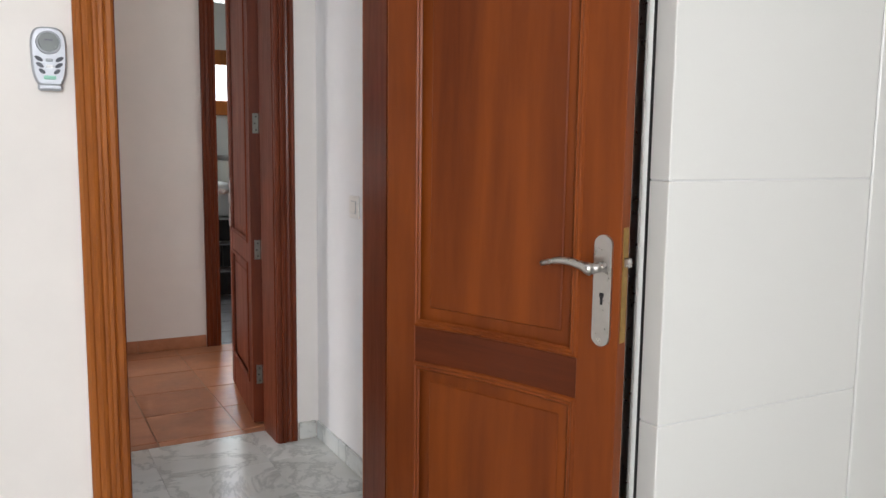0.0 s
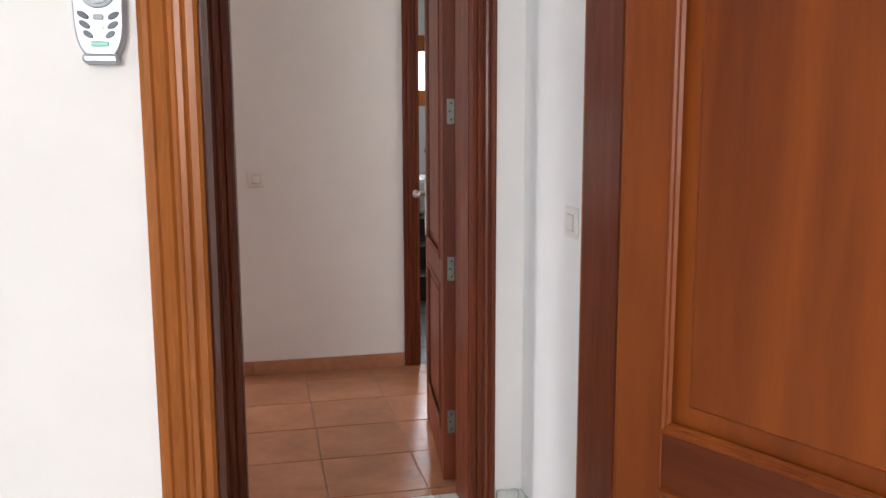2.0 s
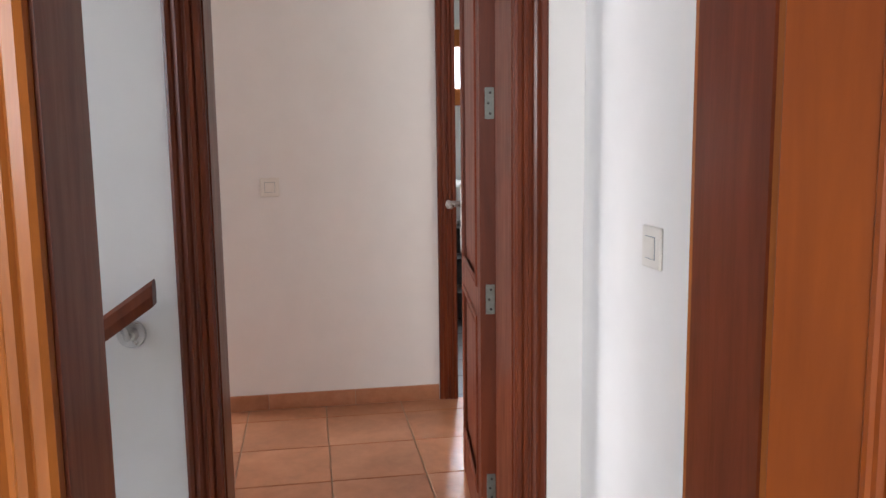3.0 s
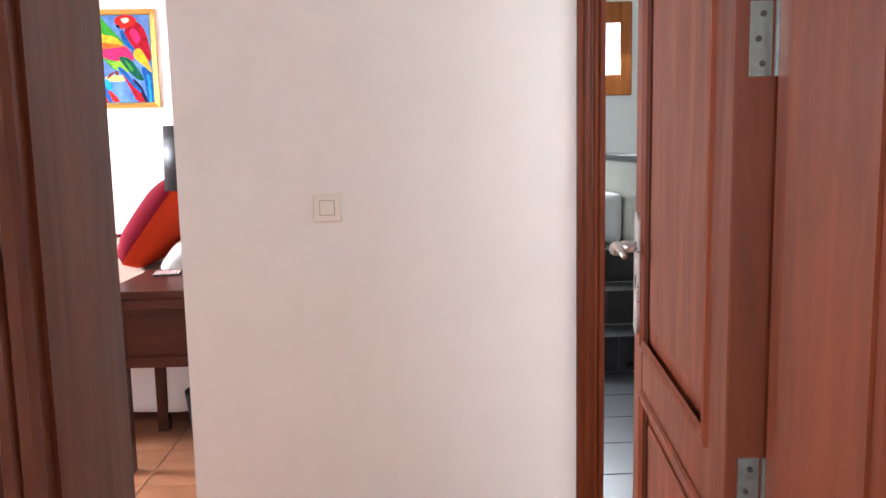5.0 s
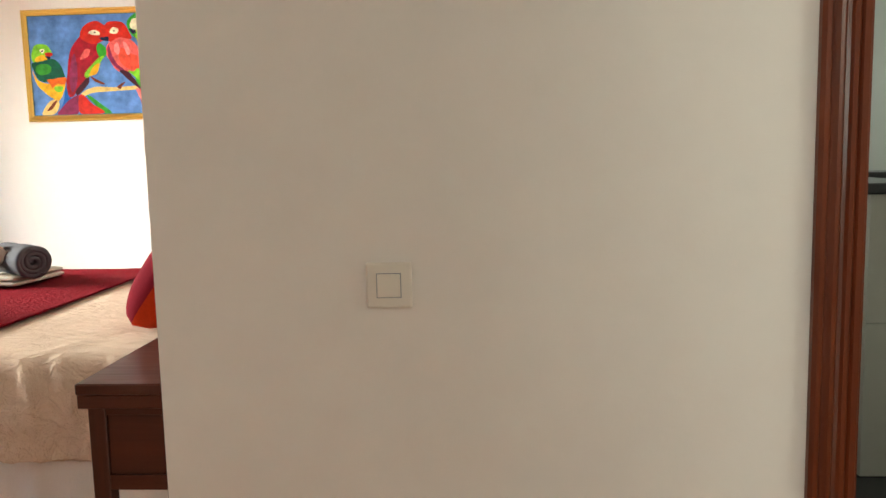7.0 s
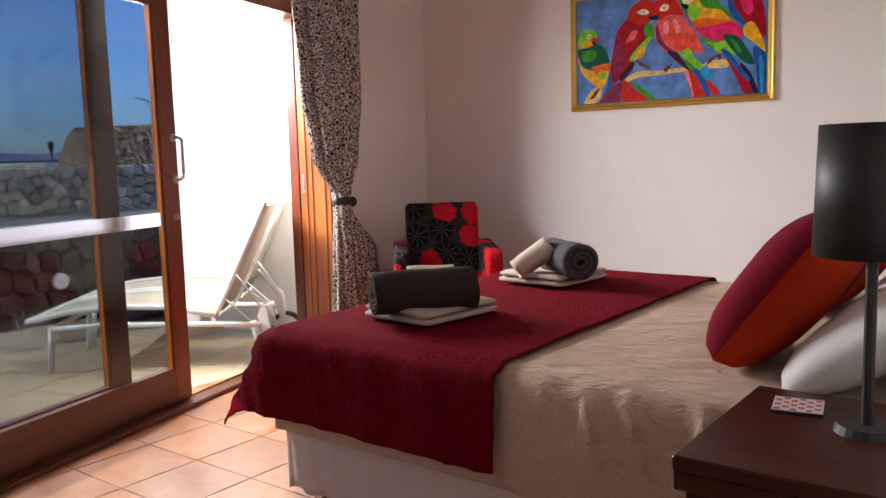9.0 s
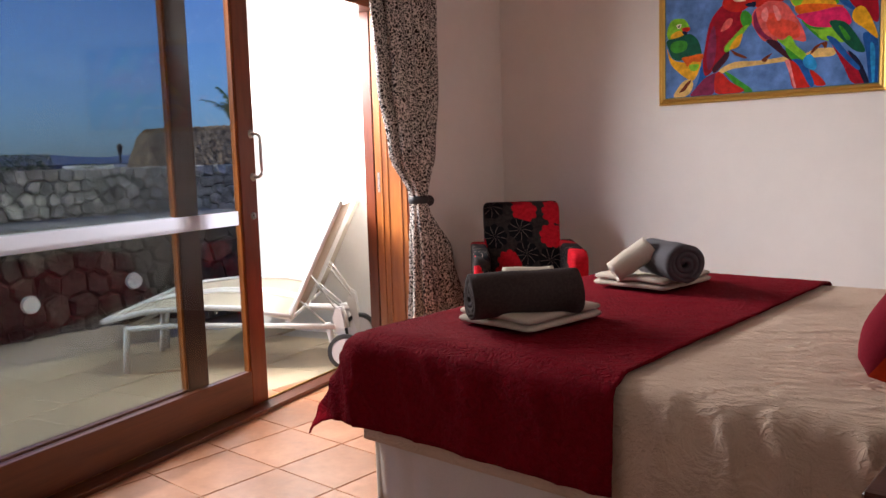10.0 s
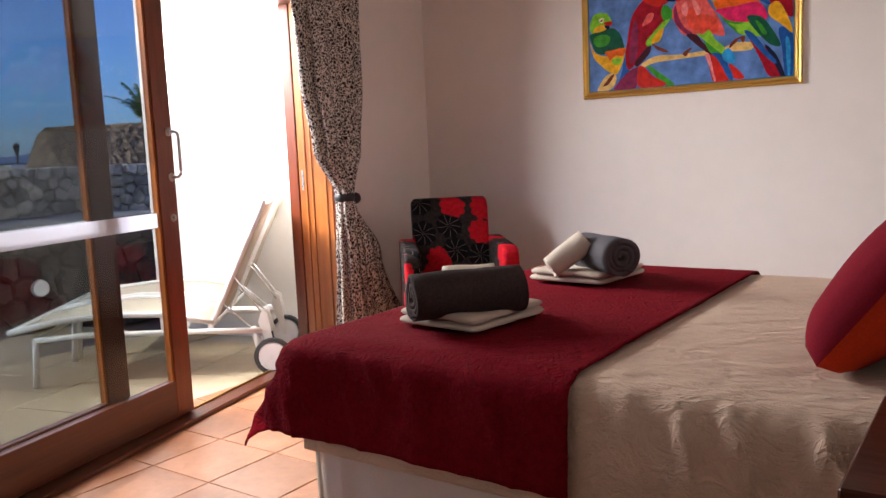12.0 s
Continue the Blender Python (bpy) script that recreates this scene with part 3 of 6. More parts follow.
handle_set(leaf2, 0.042, 0.0, 0.945, -1, 1)
handle_set(leaf2, 0.042, 0.05, 0.945, 1, 1)
stop = bpy.data.objects["door_frame_hall"]
part("door_stop", box(0.657, 0.694, -1.582, -1.520, 0, 2.05), M_D2, stop)
hinge_root = empty("hinge_set", "dull zinc hinges on the hall door edge", "hinge")
for z in (1.30, 0.768, 0.223):
    hinge(hinge_root, 0.648, -1.4935, z)


# ---- switches, remote, handrail ----
def switch(m, label, double=False):
    """Wall switch; local x across, z up, facing -y."""
    root = empty("light_switch", label, "light switch")
    root.matrix_world = m
    w = 0.0415
    bm = box(-w, w, -0.009, 0, -w, w, 0.004, 2)
    part("cover_plate", bm, M_SWITCH, root)
    part("rocker", box(-0.021, 0.021, -0.0125, -0.0092, -0.021, 0.021, 0.0015), M_SWITCH, root)
    part("rocker_gap", box(-0.0225, 0.0225, -0.0096, -0.009, -0.0225, 0.0225), M_GREYPL, root)
    return root


switch(pose(0, 0, 1.006), "cream square rocker switch on the warm white hall wall")
switch(pose(-0.421, -2.91, 0.991), "cream rocker switch beside the kitchen door frame")
switch(pose(0.825, -2.16, 0.993, 0, 0, -90), "white rocker switch on the lobby wall")

rem = empty("remote_control", "silver-grey air conditioner remote in a wall holder", "remote control", (-0.191, -2.91, 1.395))
bm = bmesh.new()
pts = []
for k in range(40):
    a = 2 * math.pi * k / 40
    c, s_ = math.cos(a), math.sin(a)
    wz = 0.039 - 0.008 * (0.5 - 0.5 * s_)
    pts.append((wz * math.copysign(abs(c) ** 0.6, c), 0.064 * math.copysign(abs(s_) ** 0.62, s_)))
rings = [[bm.verts.new((u * q, -d, v * (1 - (1 - q) * 0.6))) for u, v in pts] for q, d in ((1.0, 0.0), (1.0, 0.013), (0.965, 0.020), (0.88, 0.024))]
for ra, rb in zip(rings, rings[1:]):
    for k in range(40):
        bm.faces.new((ra[k], ra[(k + 1) % 40], rb[(k + 1) % 40], rb[k])).smooth = True
bm.faces.new(rings[-1])
bmesh.ops.recalc_face_normals(bm, faces=bm.faces)
part("body", bm, M_SILVER, rem)
part("wall_holder", box(-0.024, 0.024, -0.028, 0.0, -0.070, -0.056, 0.004), M_SILVER, rem)
bm = bmesh.new()
disc(bm, (0, -0.0245, 0.030), (0, -1, 0), 0.0255, 0.004, 32, 0.002)
part("dial_ring", bm, M_GREYPL, rem)
bm = bmesh.new()
disc(bm, (0, -0.0262, 0.031), (0, -1, 0), 0.0205, 0.003, 32, 0.001)
part("display", bm, M_LCD, rem, "grey round display")
part("display_digits", box(-0.008, 0.008, -0.0284, -0.0278, 0.034, 0.037), M_DARKPL, rem)
for sx in (-1, 1):
    for dz, dx, ln in ((-0.004, 0.020, 0.0095), (-0.017, 0.0185, 0.009), (-0.030, 0.0145, 0.008)):
        bm = bmesh.new()
        disc(bm, (0, 0, 0), (0, -1, 0), 0.0052, 0.004, 18, 0.001)
        for v in bm.verts:
            x_, z_ = v.co.x * ln / 0.0052, v.co.z
            v.co = Vector((sx * (dx + x_ * 0.9), v.co.y - 0.0245, dz + z_ + x_ * 0.38))
        part("button", bm, M_DARKPL, rem)
part("button", box(-0.007, 0.007, -0.0262, -0.0225, -0.010, -0.003, 0.001), M_GREYPL, rem)
part("button", box(-0.0065, 0.0065, -0.0262, -0.0225, -0.023, -0.016, 0.001), M_WHITEPL, rem)
part("button", box(-0.012, 0.012, -0.0262, -0.0225, -0.047, -0.039, 0.0015), M_GREEN, rem)

rail = empty("handrail", "dark red varnished wooden handrail along the lobby wall", "handrail", (-0.177, -1.81, 0.880))
bm = bmesh.new()
prof = [(-0.020, -0.022), (0.020, -0.022), (0.026, 0.0), (0.022, 0.020), (0.008, 0.028), (-0.008, 0.028), (-0.022, 0.020), (-0.026, 0.0)]
ends = []
for (x, z) in ((0.0, 0.0), (-1.6, -1.12)):
    ends.append([bm.verts.new((x, u, z + v * 1.15)) for u, v in prof])
for j in range(8):
    bm.faces.new((ends[0][j], ends[0][(j + 1) % 8], ends[1][(j + 1) % 8], ends[1][j]))
bm.faces.new(ends[0])
bm.faces.new(ends[1][::-1])
bmesh.ops.recalc_face_normals(bm, faces=bm.faces)
part("rail", bm, M_D2, rail)
for dx in (-0.066, -1.2):
    bm = bmesh.new()
    disc(bm, (dx, 0.057, dx * 0.7 - 0.055), (0, -1, 0), 0.033, 0.006, 28, 0.003)
    disc(bm, (dx, 0.045, dx * 0.7 - 0.055), (0, -1, 0), 0.018, 0.020, 20, 0.006)
    tube(bm, [(dx, 0.05, dx * 0.7 - 0.055), (dx, 0.012, dx * 0.7 - 0.055), (dx, 0.0, dx * 0.7 - 0.04), (dx, 0, dx * 0.7 - 0.02)], 0.007)
    part("bracket", bm, M_STEEL, rail, "polished steel rail bracket", smooth=False)

# ---- white fridge beside the kitchen door ----
fr = empty("fridge", "tall white fridge with a horizontal door seam", "fridge", (0.95, -3.60, 0))
part("body", box(0.002, 0.67, 0.075, 0.66, 0.02, 1.98, 0.004), M_FRIDGE, fr)
part("gasket", box(0.006, 0.666, 0.060, 0.0745, 0.03, 1.97), M_RUBBER, fr)
part("seam_strip", box(0.004, 0.668, 0.003, 0.059, 0.03, 1.96), M_WHITEPL, fr)
for a, b in ((0.03, 0.6085), (0.6105, 1.1485), (1.1505, 1.97)):
    part("door", box(0, 0.672, 0.0, 0.060, a, b, 0.003, 2), M_FRIDGE, fr)
part("trim", box(-0.006, 0.002, 0.085, 0.105, 0.02, 1.97), M_STEEL, fr)
cab = tagged(part("tall_cabinet", box(1.63, 2.25, -3.60, -2.92, 0.0, 2.1, 0.003), M_FRIDGE), "tall white kitchen cabinet beside the fridge", "cabinet")


# ---- skirtings ----
def strip(name, x0, x1, y0, y1, z1, material, label, n_along, axis, piece):
    root = tagged(part(name, box(x0, x1, y0, y1, 0, z1 - 0.003), M_GROUT), label, "skirting", kind="structure")
    L0, L1 = (x0, x1) if axis == "x" else (y0, y1)
    cnt = max(1, round((L1 - L0) / piece))
    stp = (L1 - L0) / cnt
    for k in range(cnt):
        a, b = L0 + k * stp + 0.0008, L0 + (k + 1) * stp - 0.0008
        if axis == "x":
            bb = box(a, b, y0 - 0.002, y1 + 0.002, 0.001, z1, 0.0015)
        else:
            bb = box(x0 - 0.002, x1 + 0.002, a, b, 0.001, z1, 0.0015)
        part("tile", bb, material, root)
    return root


strip("baseboard_hall", -0.433, 0.738, -0.010, -0.003, 0.072, M_TERRA, "terracotta tile skirting", 3, "x", 0.345)
strip("baseboard_painting", -3.95, -0.40, 3.690, 3.697, 0.072, M_TERRA, "terracotta tile skirting", 3, "x", 0.345)
strip("baseboard_lobby", 0.815, 0.822, -2.75, -1.758, 0.072, M_MARBLE, "grey marble skirting", 3, "y", 0.34)
strip("baseboard_lobby", 0.738, 0.812, -1.755, -1.748, 0.072, M_MARBLE, "grey marble skirting", 3, "x", 0.34)
strip("baseboard_lobby", -2.8, -0.14, -1.755, -1.748, 0.072, M_MARBLE, "grey marble skirting", 3, "x", 0.34)

# ---- painting ----
pic = empty("painting", "parrot painting in a gilt frame on the cream wall", "painting", (-2.176, 3.698, 1.83))
PW, PH = 0.606, 0.350
FR = [(0, 0), (0, 0.016), (0.006, 0.024), (0.014, 0.020), (0.022, 0.026), (0.032, 0.020), (0.040, 0.012), (0.040, 0)]
for nm, hor, sgn in (("frame_top", 1, 1), ("frame_bottom", 1, -1), ("frame_left", 0, -1), ("frame_right", 0, 1)):
    bm = bmesh.new()
    ra, rb = [], []
    for u, v in FR:
        for arr, e in ((ra, -1), (rb, 1)):
            if hor:
                p = (e * (PW - u), -v, sgn * (PH - u))
            else:
                p = (sgn * (PW - u), -v, e * (PH - u))
            arr.append(bm.verts.new(p))
    for k in range(len(FR) - 1):
        bm.faces.new((ra[k], ra[k + 1], rb[k + 1], rb[k]))
    bmesh.ops.recalc_face_normals(bm, faces=bm.faces)
    part(nm, bm, M_GOLD, pic)
M_CANVAS = m_simple("blue_canvas", (0.095, 0.20, 0.46), 0.6, var=0.4, scale=11, spec=0.12)
M_LINER = m_simple("teal_liner", (0.03, 0.09, 0.08), 0.5)
part("canvas", box(-PW + 0.036, PW - 0.036, -0.010, -0.002, -PH + 0.036, PH - 0.036), M_CANVAS, pic, "blue painted canvas")
bm = bmesh.new()
for a in ((-1, 1, -1, -1), (-1, 1, 1, 1), (-1, -1, -1, 1), (1, 1, -1, 1)):
    x_, z_ = PW - 0.0385, PH - 0.0385
    add_box(bm, a[0] * x_ - 0.003, a[1] * x_ + 0.003, -0.0145, -0.010, a[2] * z_ - 0.003, a[3] * z_ + 0.003)
part("liner", bm, M_LINER, pic, "dark teal liner inside the frame")
PAINT = {n: m_simple("paint_" + n, tuple(v ** 1.18 for v in c), 0.6, var=0.32, scale=30, spec=0.12) for n, c in dict(
    red=(0.55, 0.03, 0.02), crimson=(0.36, 0.008, 0.03), pink=(0.70, 0.14, 0.13), green=(0.06, 0.32, 0.04), dkgreen=(0.01, 0.12, 0.07),
    yellow=(0.75, 0.42, 0.03), orange=(0.72, 0.16, 0.02), blue=(0.02, 0.12, 0.36), sand=(0.72, 0.50, 0.20), lime=(0.25, 0.55, 0.05),
    navy=(0.015, 0.02, 0.06), cream=(0.80, 0.70, 0.52), plum=(0.26, 0.03, 0.10), maroon=(0.07, 0.015, 0.03),
    brown=(0.20, 0.05, 0.02), coral=(0.72, 0.10, 0.06), rose=(0.78, 0.28, 0.28), cyan=(0.03, 0.32, 0.62), magenta=(0.68, 0.03, 0.16)).items()}
layer_count = {}


def paint(col, pts, layer):
    """A patch of paint, its outline in hundredths of the canvas from its lower left corner."""
    n = len(pts)
    W, Hh = 2 * (PW - 0.036), 2 * (PH - 0.036)
    out = []
    for k in range(n):
        p0, p1, p2, p3 = (Vector(pts[(k + j - 1) % n]) for j in range(4))
        for t in (0, 0.25, 0.5, 0.75):
            q = 0.5 * (2 * p1 + (p2 - p0) * t + (2 * p0 - 5 * p1 + 4 * p2 - p3) * t * t + (3 * p1 - p0 - 3 * p2 + p3) * t ** 3)
            out.append((min(max(q.x, 0.3), 99.7) / 100 * W - W / 2, min(max(q.y, 0.5), 99.5) / 100 * Hh - Hh / 2))
    bm = bmesh.new()
    layer_count[layer] = layer_count.get(layer, 0) + 1
    depth = 0.0102 + 0.0005 * layer + 0.000015 * layer_count[layer]
    vs = [bm.verts.new((x, -depth, z)) for x, z in out]
    f = bm.faces.new(vs)
    bmesh.ops.triangulate(bm, faces=[f])
    part("paint_patch", bm, PAINT[col], pic)


# four large parrots and a small one on a branch
paint("sand", [(28, 20), (30, 24), (37, 28), (47, 27), (59, 28), (69, 29), (73, 32), (81, 31), (81, 25), (71, 25), (59, 24), (45, 23), (35, 22), (30, 19)], 1)
paint("lime", [(3, 70), (6, 72), (10, 71), (12, 67), (13, 62), (11, 58), (8, 54), (5, 53), (2, 54), (1, 61)], 2)
paint("yellow", [(4, 59), (8, 61), (10, 57), (7, 54), (3, 55)], 3)
paint("red", [(9, 63), (13, 63), (13, 60), (10, 59)], 4)
paint("navy", [(9, 60), (12, 59), (11, 56)], 5)
paint("cream", [(6, 66), (8, 67), (9, 66), (8, 63), (7, 63)], 4)
paint("navy", [(7, 65), (8, 66), (8, 64), (7, 64)], 5)
paint("yellow", [(1, 46), (4, 36), (11, 32), (19, 34), (18, 23), (15, 15), (11, 18), (7, 24), (3, 32)], 2)
paint("dkgreen", [(1, 53), (7, 55), (13, 57), (17, 52), (19, 43), (19, 36), (13, 36), (8, 34), (4, 37), (2, 45)], 3)
paint("green", [(4, 51), (9, 52), (12, 49), (11, 43), (6, 41), (3, 45)], 4)
paint("orange", [(9, 36), (13, 37), (20, 38), (19, 31), (15, 32), (12, 28), (11, 31)], 4)
paint("lime", [(13, 29), (18, 29), (17, 24), (14, 24)], 5)
paint("sand", [(10, 15), (14, 16), (15, 10), (12, 2), (5, 1), (6, 7)], 2)
paint("brown", [(12, 14), (14, 15), (11, 7), (8, 5), (8, 6)], 3)
paint("blue", [(21, 32), (22, 19), (21, 9), (16, 6), (18, 16), (19, 27)], 2)
paint("plum", [(22, 17), (28, 20), (26, 11), (25, 1), (14, 1), (16, 7)], 2)
paint("red", [(27, 20), (30, 19), (34, 11), (41, 2), (28, 1), (26, 9)], 2)
paint("green", [(31, 20), (34, 18), (39, 11), (45, 2), (41, 1), (36, 9)], 1)
paint("crimson", [(31, 79), (26, 71), (23, 61), (21, 42), (20, 31), (21, 19), (24, 20), (29, 31), (35, 40), (40, 51), (40, 64), (39, 72), (35, 74)], 3)
paint("plum", [(24, 55), (26, 61), (27, 46), (26, 30), (23, 23), (22, 35)], 4)
paint("pink", [(29, 56), (32, 65), (35, 65), (34, 59), (31, 56)], 4)
paint("maroon", [(25, 24), (29, 32), (33, 38), (33, 32), (29, 24), (26, 20)], 4)
paint("red", [(34, 90), (39, 93), (43, 90), (45, 85), (45, 77), (40, 71), (35, 71), (30, 77), (31, 85)], 5)
paint("cream", [(35, 82), (38, 84), (41, 82), (41, 79), (38, 79), (36, 80)], 6)
paint("navy", [(38, 82), (39, 82), (39, 81), (38, 81)], 7)
paint("green", [(39, 68), (41, 71), (44, 66), (44, 59), (41, 56), (39, 62)], 4)
paint("lime", [(31, 41), (35, 49), (40, 57), (43, 58), (40, 51), (36, 41), (32, 37)], 5)
paint("yellow", [(37, 49), (40, 51), (38, 41), (34, 39), (34, 42)], 6)
paint("brown", [(34, 39), (37, 36), (42, 31), (41, 30), (38, 32), (36, 34)], 6)
paint("pink", [(46, 71), (52, 76), (59, 73), (63, 64), (67, 52), (69, 39), (62, 42), (56, 42), (50, 43), (46, 53), (44, 62)], 3)
paint("plum", [(45, 66), (46, 69), (47, 61), (50, 50), (54, 44), (51, 44), (46, 53), (45, 61)], 4)
paint("coral", [(51, 59), (53, 66), (58, 60), (65, 54), (66, 43), (58, 44), (53, 49)], 4)
paint("rose", [(49, 68), (51, 71), (52, 64), (51, 59), (49, 62)], 5)
paint("rose", [(54, 71), (56, 70), (58, 61), (56, 59)], 5)
paint("red", [(43, 85), (46, 91), (50, 92), (55, 90), (58, 81), (59, 74), (52, 76), (47, 72), (44, 77)], 5)
paint("cream", [(47, 82), (49, 86), (52, 84), (51, 80), (48, 80)], 6)
paint("navy", [(49, 83), (50, 83), (50, 82), (49, 82)], 7)
paint("navy", [(41, 76), (44, 77), (46, 77), (46, 73), (44, 73), (42, 74)], 6)
paint("maroon", [(51, 43), (56, 42), (60, 33), (66, 27), (63, 24), (57, 32)], 4)
paint("lime", [(56, 43), (59, 42), (62, 45), (65, 36), (69, 29), (68, 24), (62, 33)], 5)
paint("green", [(60, 36), (66, 29), (71, 26), (67, 20), (62, 27)], 4)
paint("cyan", [(68, 24), (71, 28), (74, 20), (73, 15), (69, 18)], 5)
paint("red", [(60, 25), (67, 22), (70, 13), (72, 2), (64, 1), (62, 15)], 3)
paint("rose", [(60, 24), (62, 24), (64, 9), (65, 2), (64, 2), (62, 14)], 4)
paint("blue", [(63, 25), (68, 23), (72, 9), (73, 3), (71, 2), (66, 19)], 4)
paint("red", [(71, 15), (75, 10), (78, 2), (73, 3)], 3)
paint("brown", [(49, 27), (51, 30), (54, 32), (52, 28), (51, 25)], 4)
paint("green", [(57, 91), (61, 98), (65, 100), (70, 96), (74, 87), (78, 79), (83, 67), (78, 66), (70, 69), (62, 74), (58, 82)], 3)
paint("cream", [(59, 90), (61, 94), (65, 93), (66, 88), (62, 83), (59, 85)], 5)
paint("navy", [(58, 84), (61, 83), (62, 80), (60, 79), (59, 81)], 6)
paint("yellow", [(62, 82), (66, 87), (70, 78), (77, 75), (82, 66), (78, 64), (71, 67), (65, 67), (62, 73)], 4)
paint("lime", [(62, 81), (65, 83), (68, 76), (66, 68), (64, 69), (62, 75)], 5)
paint("orange", [(64, 68), (70, 69), (80, 66), (85, 63), (80, 59), (67, 60)], 5)
paint("magenta", [(65, 61), (74, 62), (84, 63), (88, 53), (87, 48), (78, 48), (71, 51), (67, 57)], 5)
paint("green", [(67, 57), (72, 50), (80, 48), (77, 38), (73, 43), (69, 51)], 3)
paint("lime", [(71, 49), (75, 47), (80, 48), (88, 42), (94, 27), (89, 33), (77, 38), (74, 44)], 4)
paint("dkgreen", [(79, 52), (84, 52), (88, 46), (94, 27), (90, 27), (84, 38)], 5)
paint("green", [(83, 48), (85, 46), (88, 37), (86, 37)], 6)
paint("crimson", [(80, 36), (86, 28), (92, 17), (95, 1), (89, 2), (86, 13), (83, 24)], 3)
paint("navy", [(87, 28), (92, 19), (96, 1), (94, 1), (91, 13)], 4)
paint("blue", [(78, 40), (82, 38), (88, 23), (92, 14), (91, 12), (86, 21)], 4)
paint("brown", [(71, 28), (73, 34), (78, 37), (78, 32), (77, 32), (76, 35), (73, 30)], 4)
paint("red", [(78, 93), (80, 98), (87, 99), (91, 95), (91, 90), (86, 85), (82, 84), (79, 88)], 4)
paint("cream", [(82, 95), (86, 96), (87, 93), (84, 90)], 5)
paint("navy", [(79, 89), (81, 87), (81, 84), (79, 86)], 5)
paint("crimson", [(84, 83), (91, 91), (95, 86), (98, 72), (99, 48), (94, 54), (90, 60), (85, 74)], 3)
paint("magenta", [(87, 81), (90, 84), (93, 76), (92, 68), (89, 70)], 4)
paint("blue", [(81, 80), (83, 82), (86, 70), (90, 59), (88, 60), (83, 68)], 4)
paint("yellow", [(89, 59), (93, 61), (97, 48), (99, 35), (94, 43), (89, 51)], 4)
paint("blue", [(93, 40), (99, 34), (99, 1), (96, 1), (95, 19)], 3)
paint("cyan", [(96, 31), (98, 27), (98, 2), (97, 2)], 4)


# ---- glass doors of the bedroom ----
def glob(name, bm, material, parent, label="", smooth=False):
    return part(name, bm, material, parent, label, smooth)


gf = empty("window_1", "varnished wood frame of the bedroom's sliding glass doors", "window frame")
gf.matrix_world = GLAZ
tagged(gf, kind="structure")
glob("sill", box(-0.02, 0.10, -2.1, 2.32, 0.0, 0.022, 0.003), M_WINX, gf, "worn wooden sill with a metal track")
glob("track", box(-0.006, 0.004, -2.1, 2.30, 0.022, 0.030), M_BRASS, gf)
glob("head", box(-0.13, 0.10, -2.1, 2.32, 2.10, 2.20), M_WINX, gf)
glob("jamb_far", box(-0.035, 0.03, 2.20, 2.29, 0.022, 2.10, 0.003), M_WIN, gf)
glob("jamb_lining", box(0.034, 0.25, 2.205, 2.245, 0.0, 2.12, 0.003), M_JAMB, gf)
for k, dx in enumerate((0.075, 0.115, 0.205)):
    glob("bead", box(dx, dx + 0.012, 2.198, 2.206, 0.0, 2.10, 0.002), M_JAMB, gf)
glob("strike", box(0.052, 0.066, 2.2025, 2.206, 1.02, 1.14), M_STEEL, gf)
glob("jamb_near", box(-0.13, 0.10, -2.16, -2.08, 0.0, 2.10), M_WIN, gf)
glob("moulding", box(0.252, 0.275, 2.205, 2.32, 0.0, 2.2, 0.004), M_D2, gf)


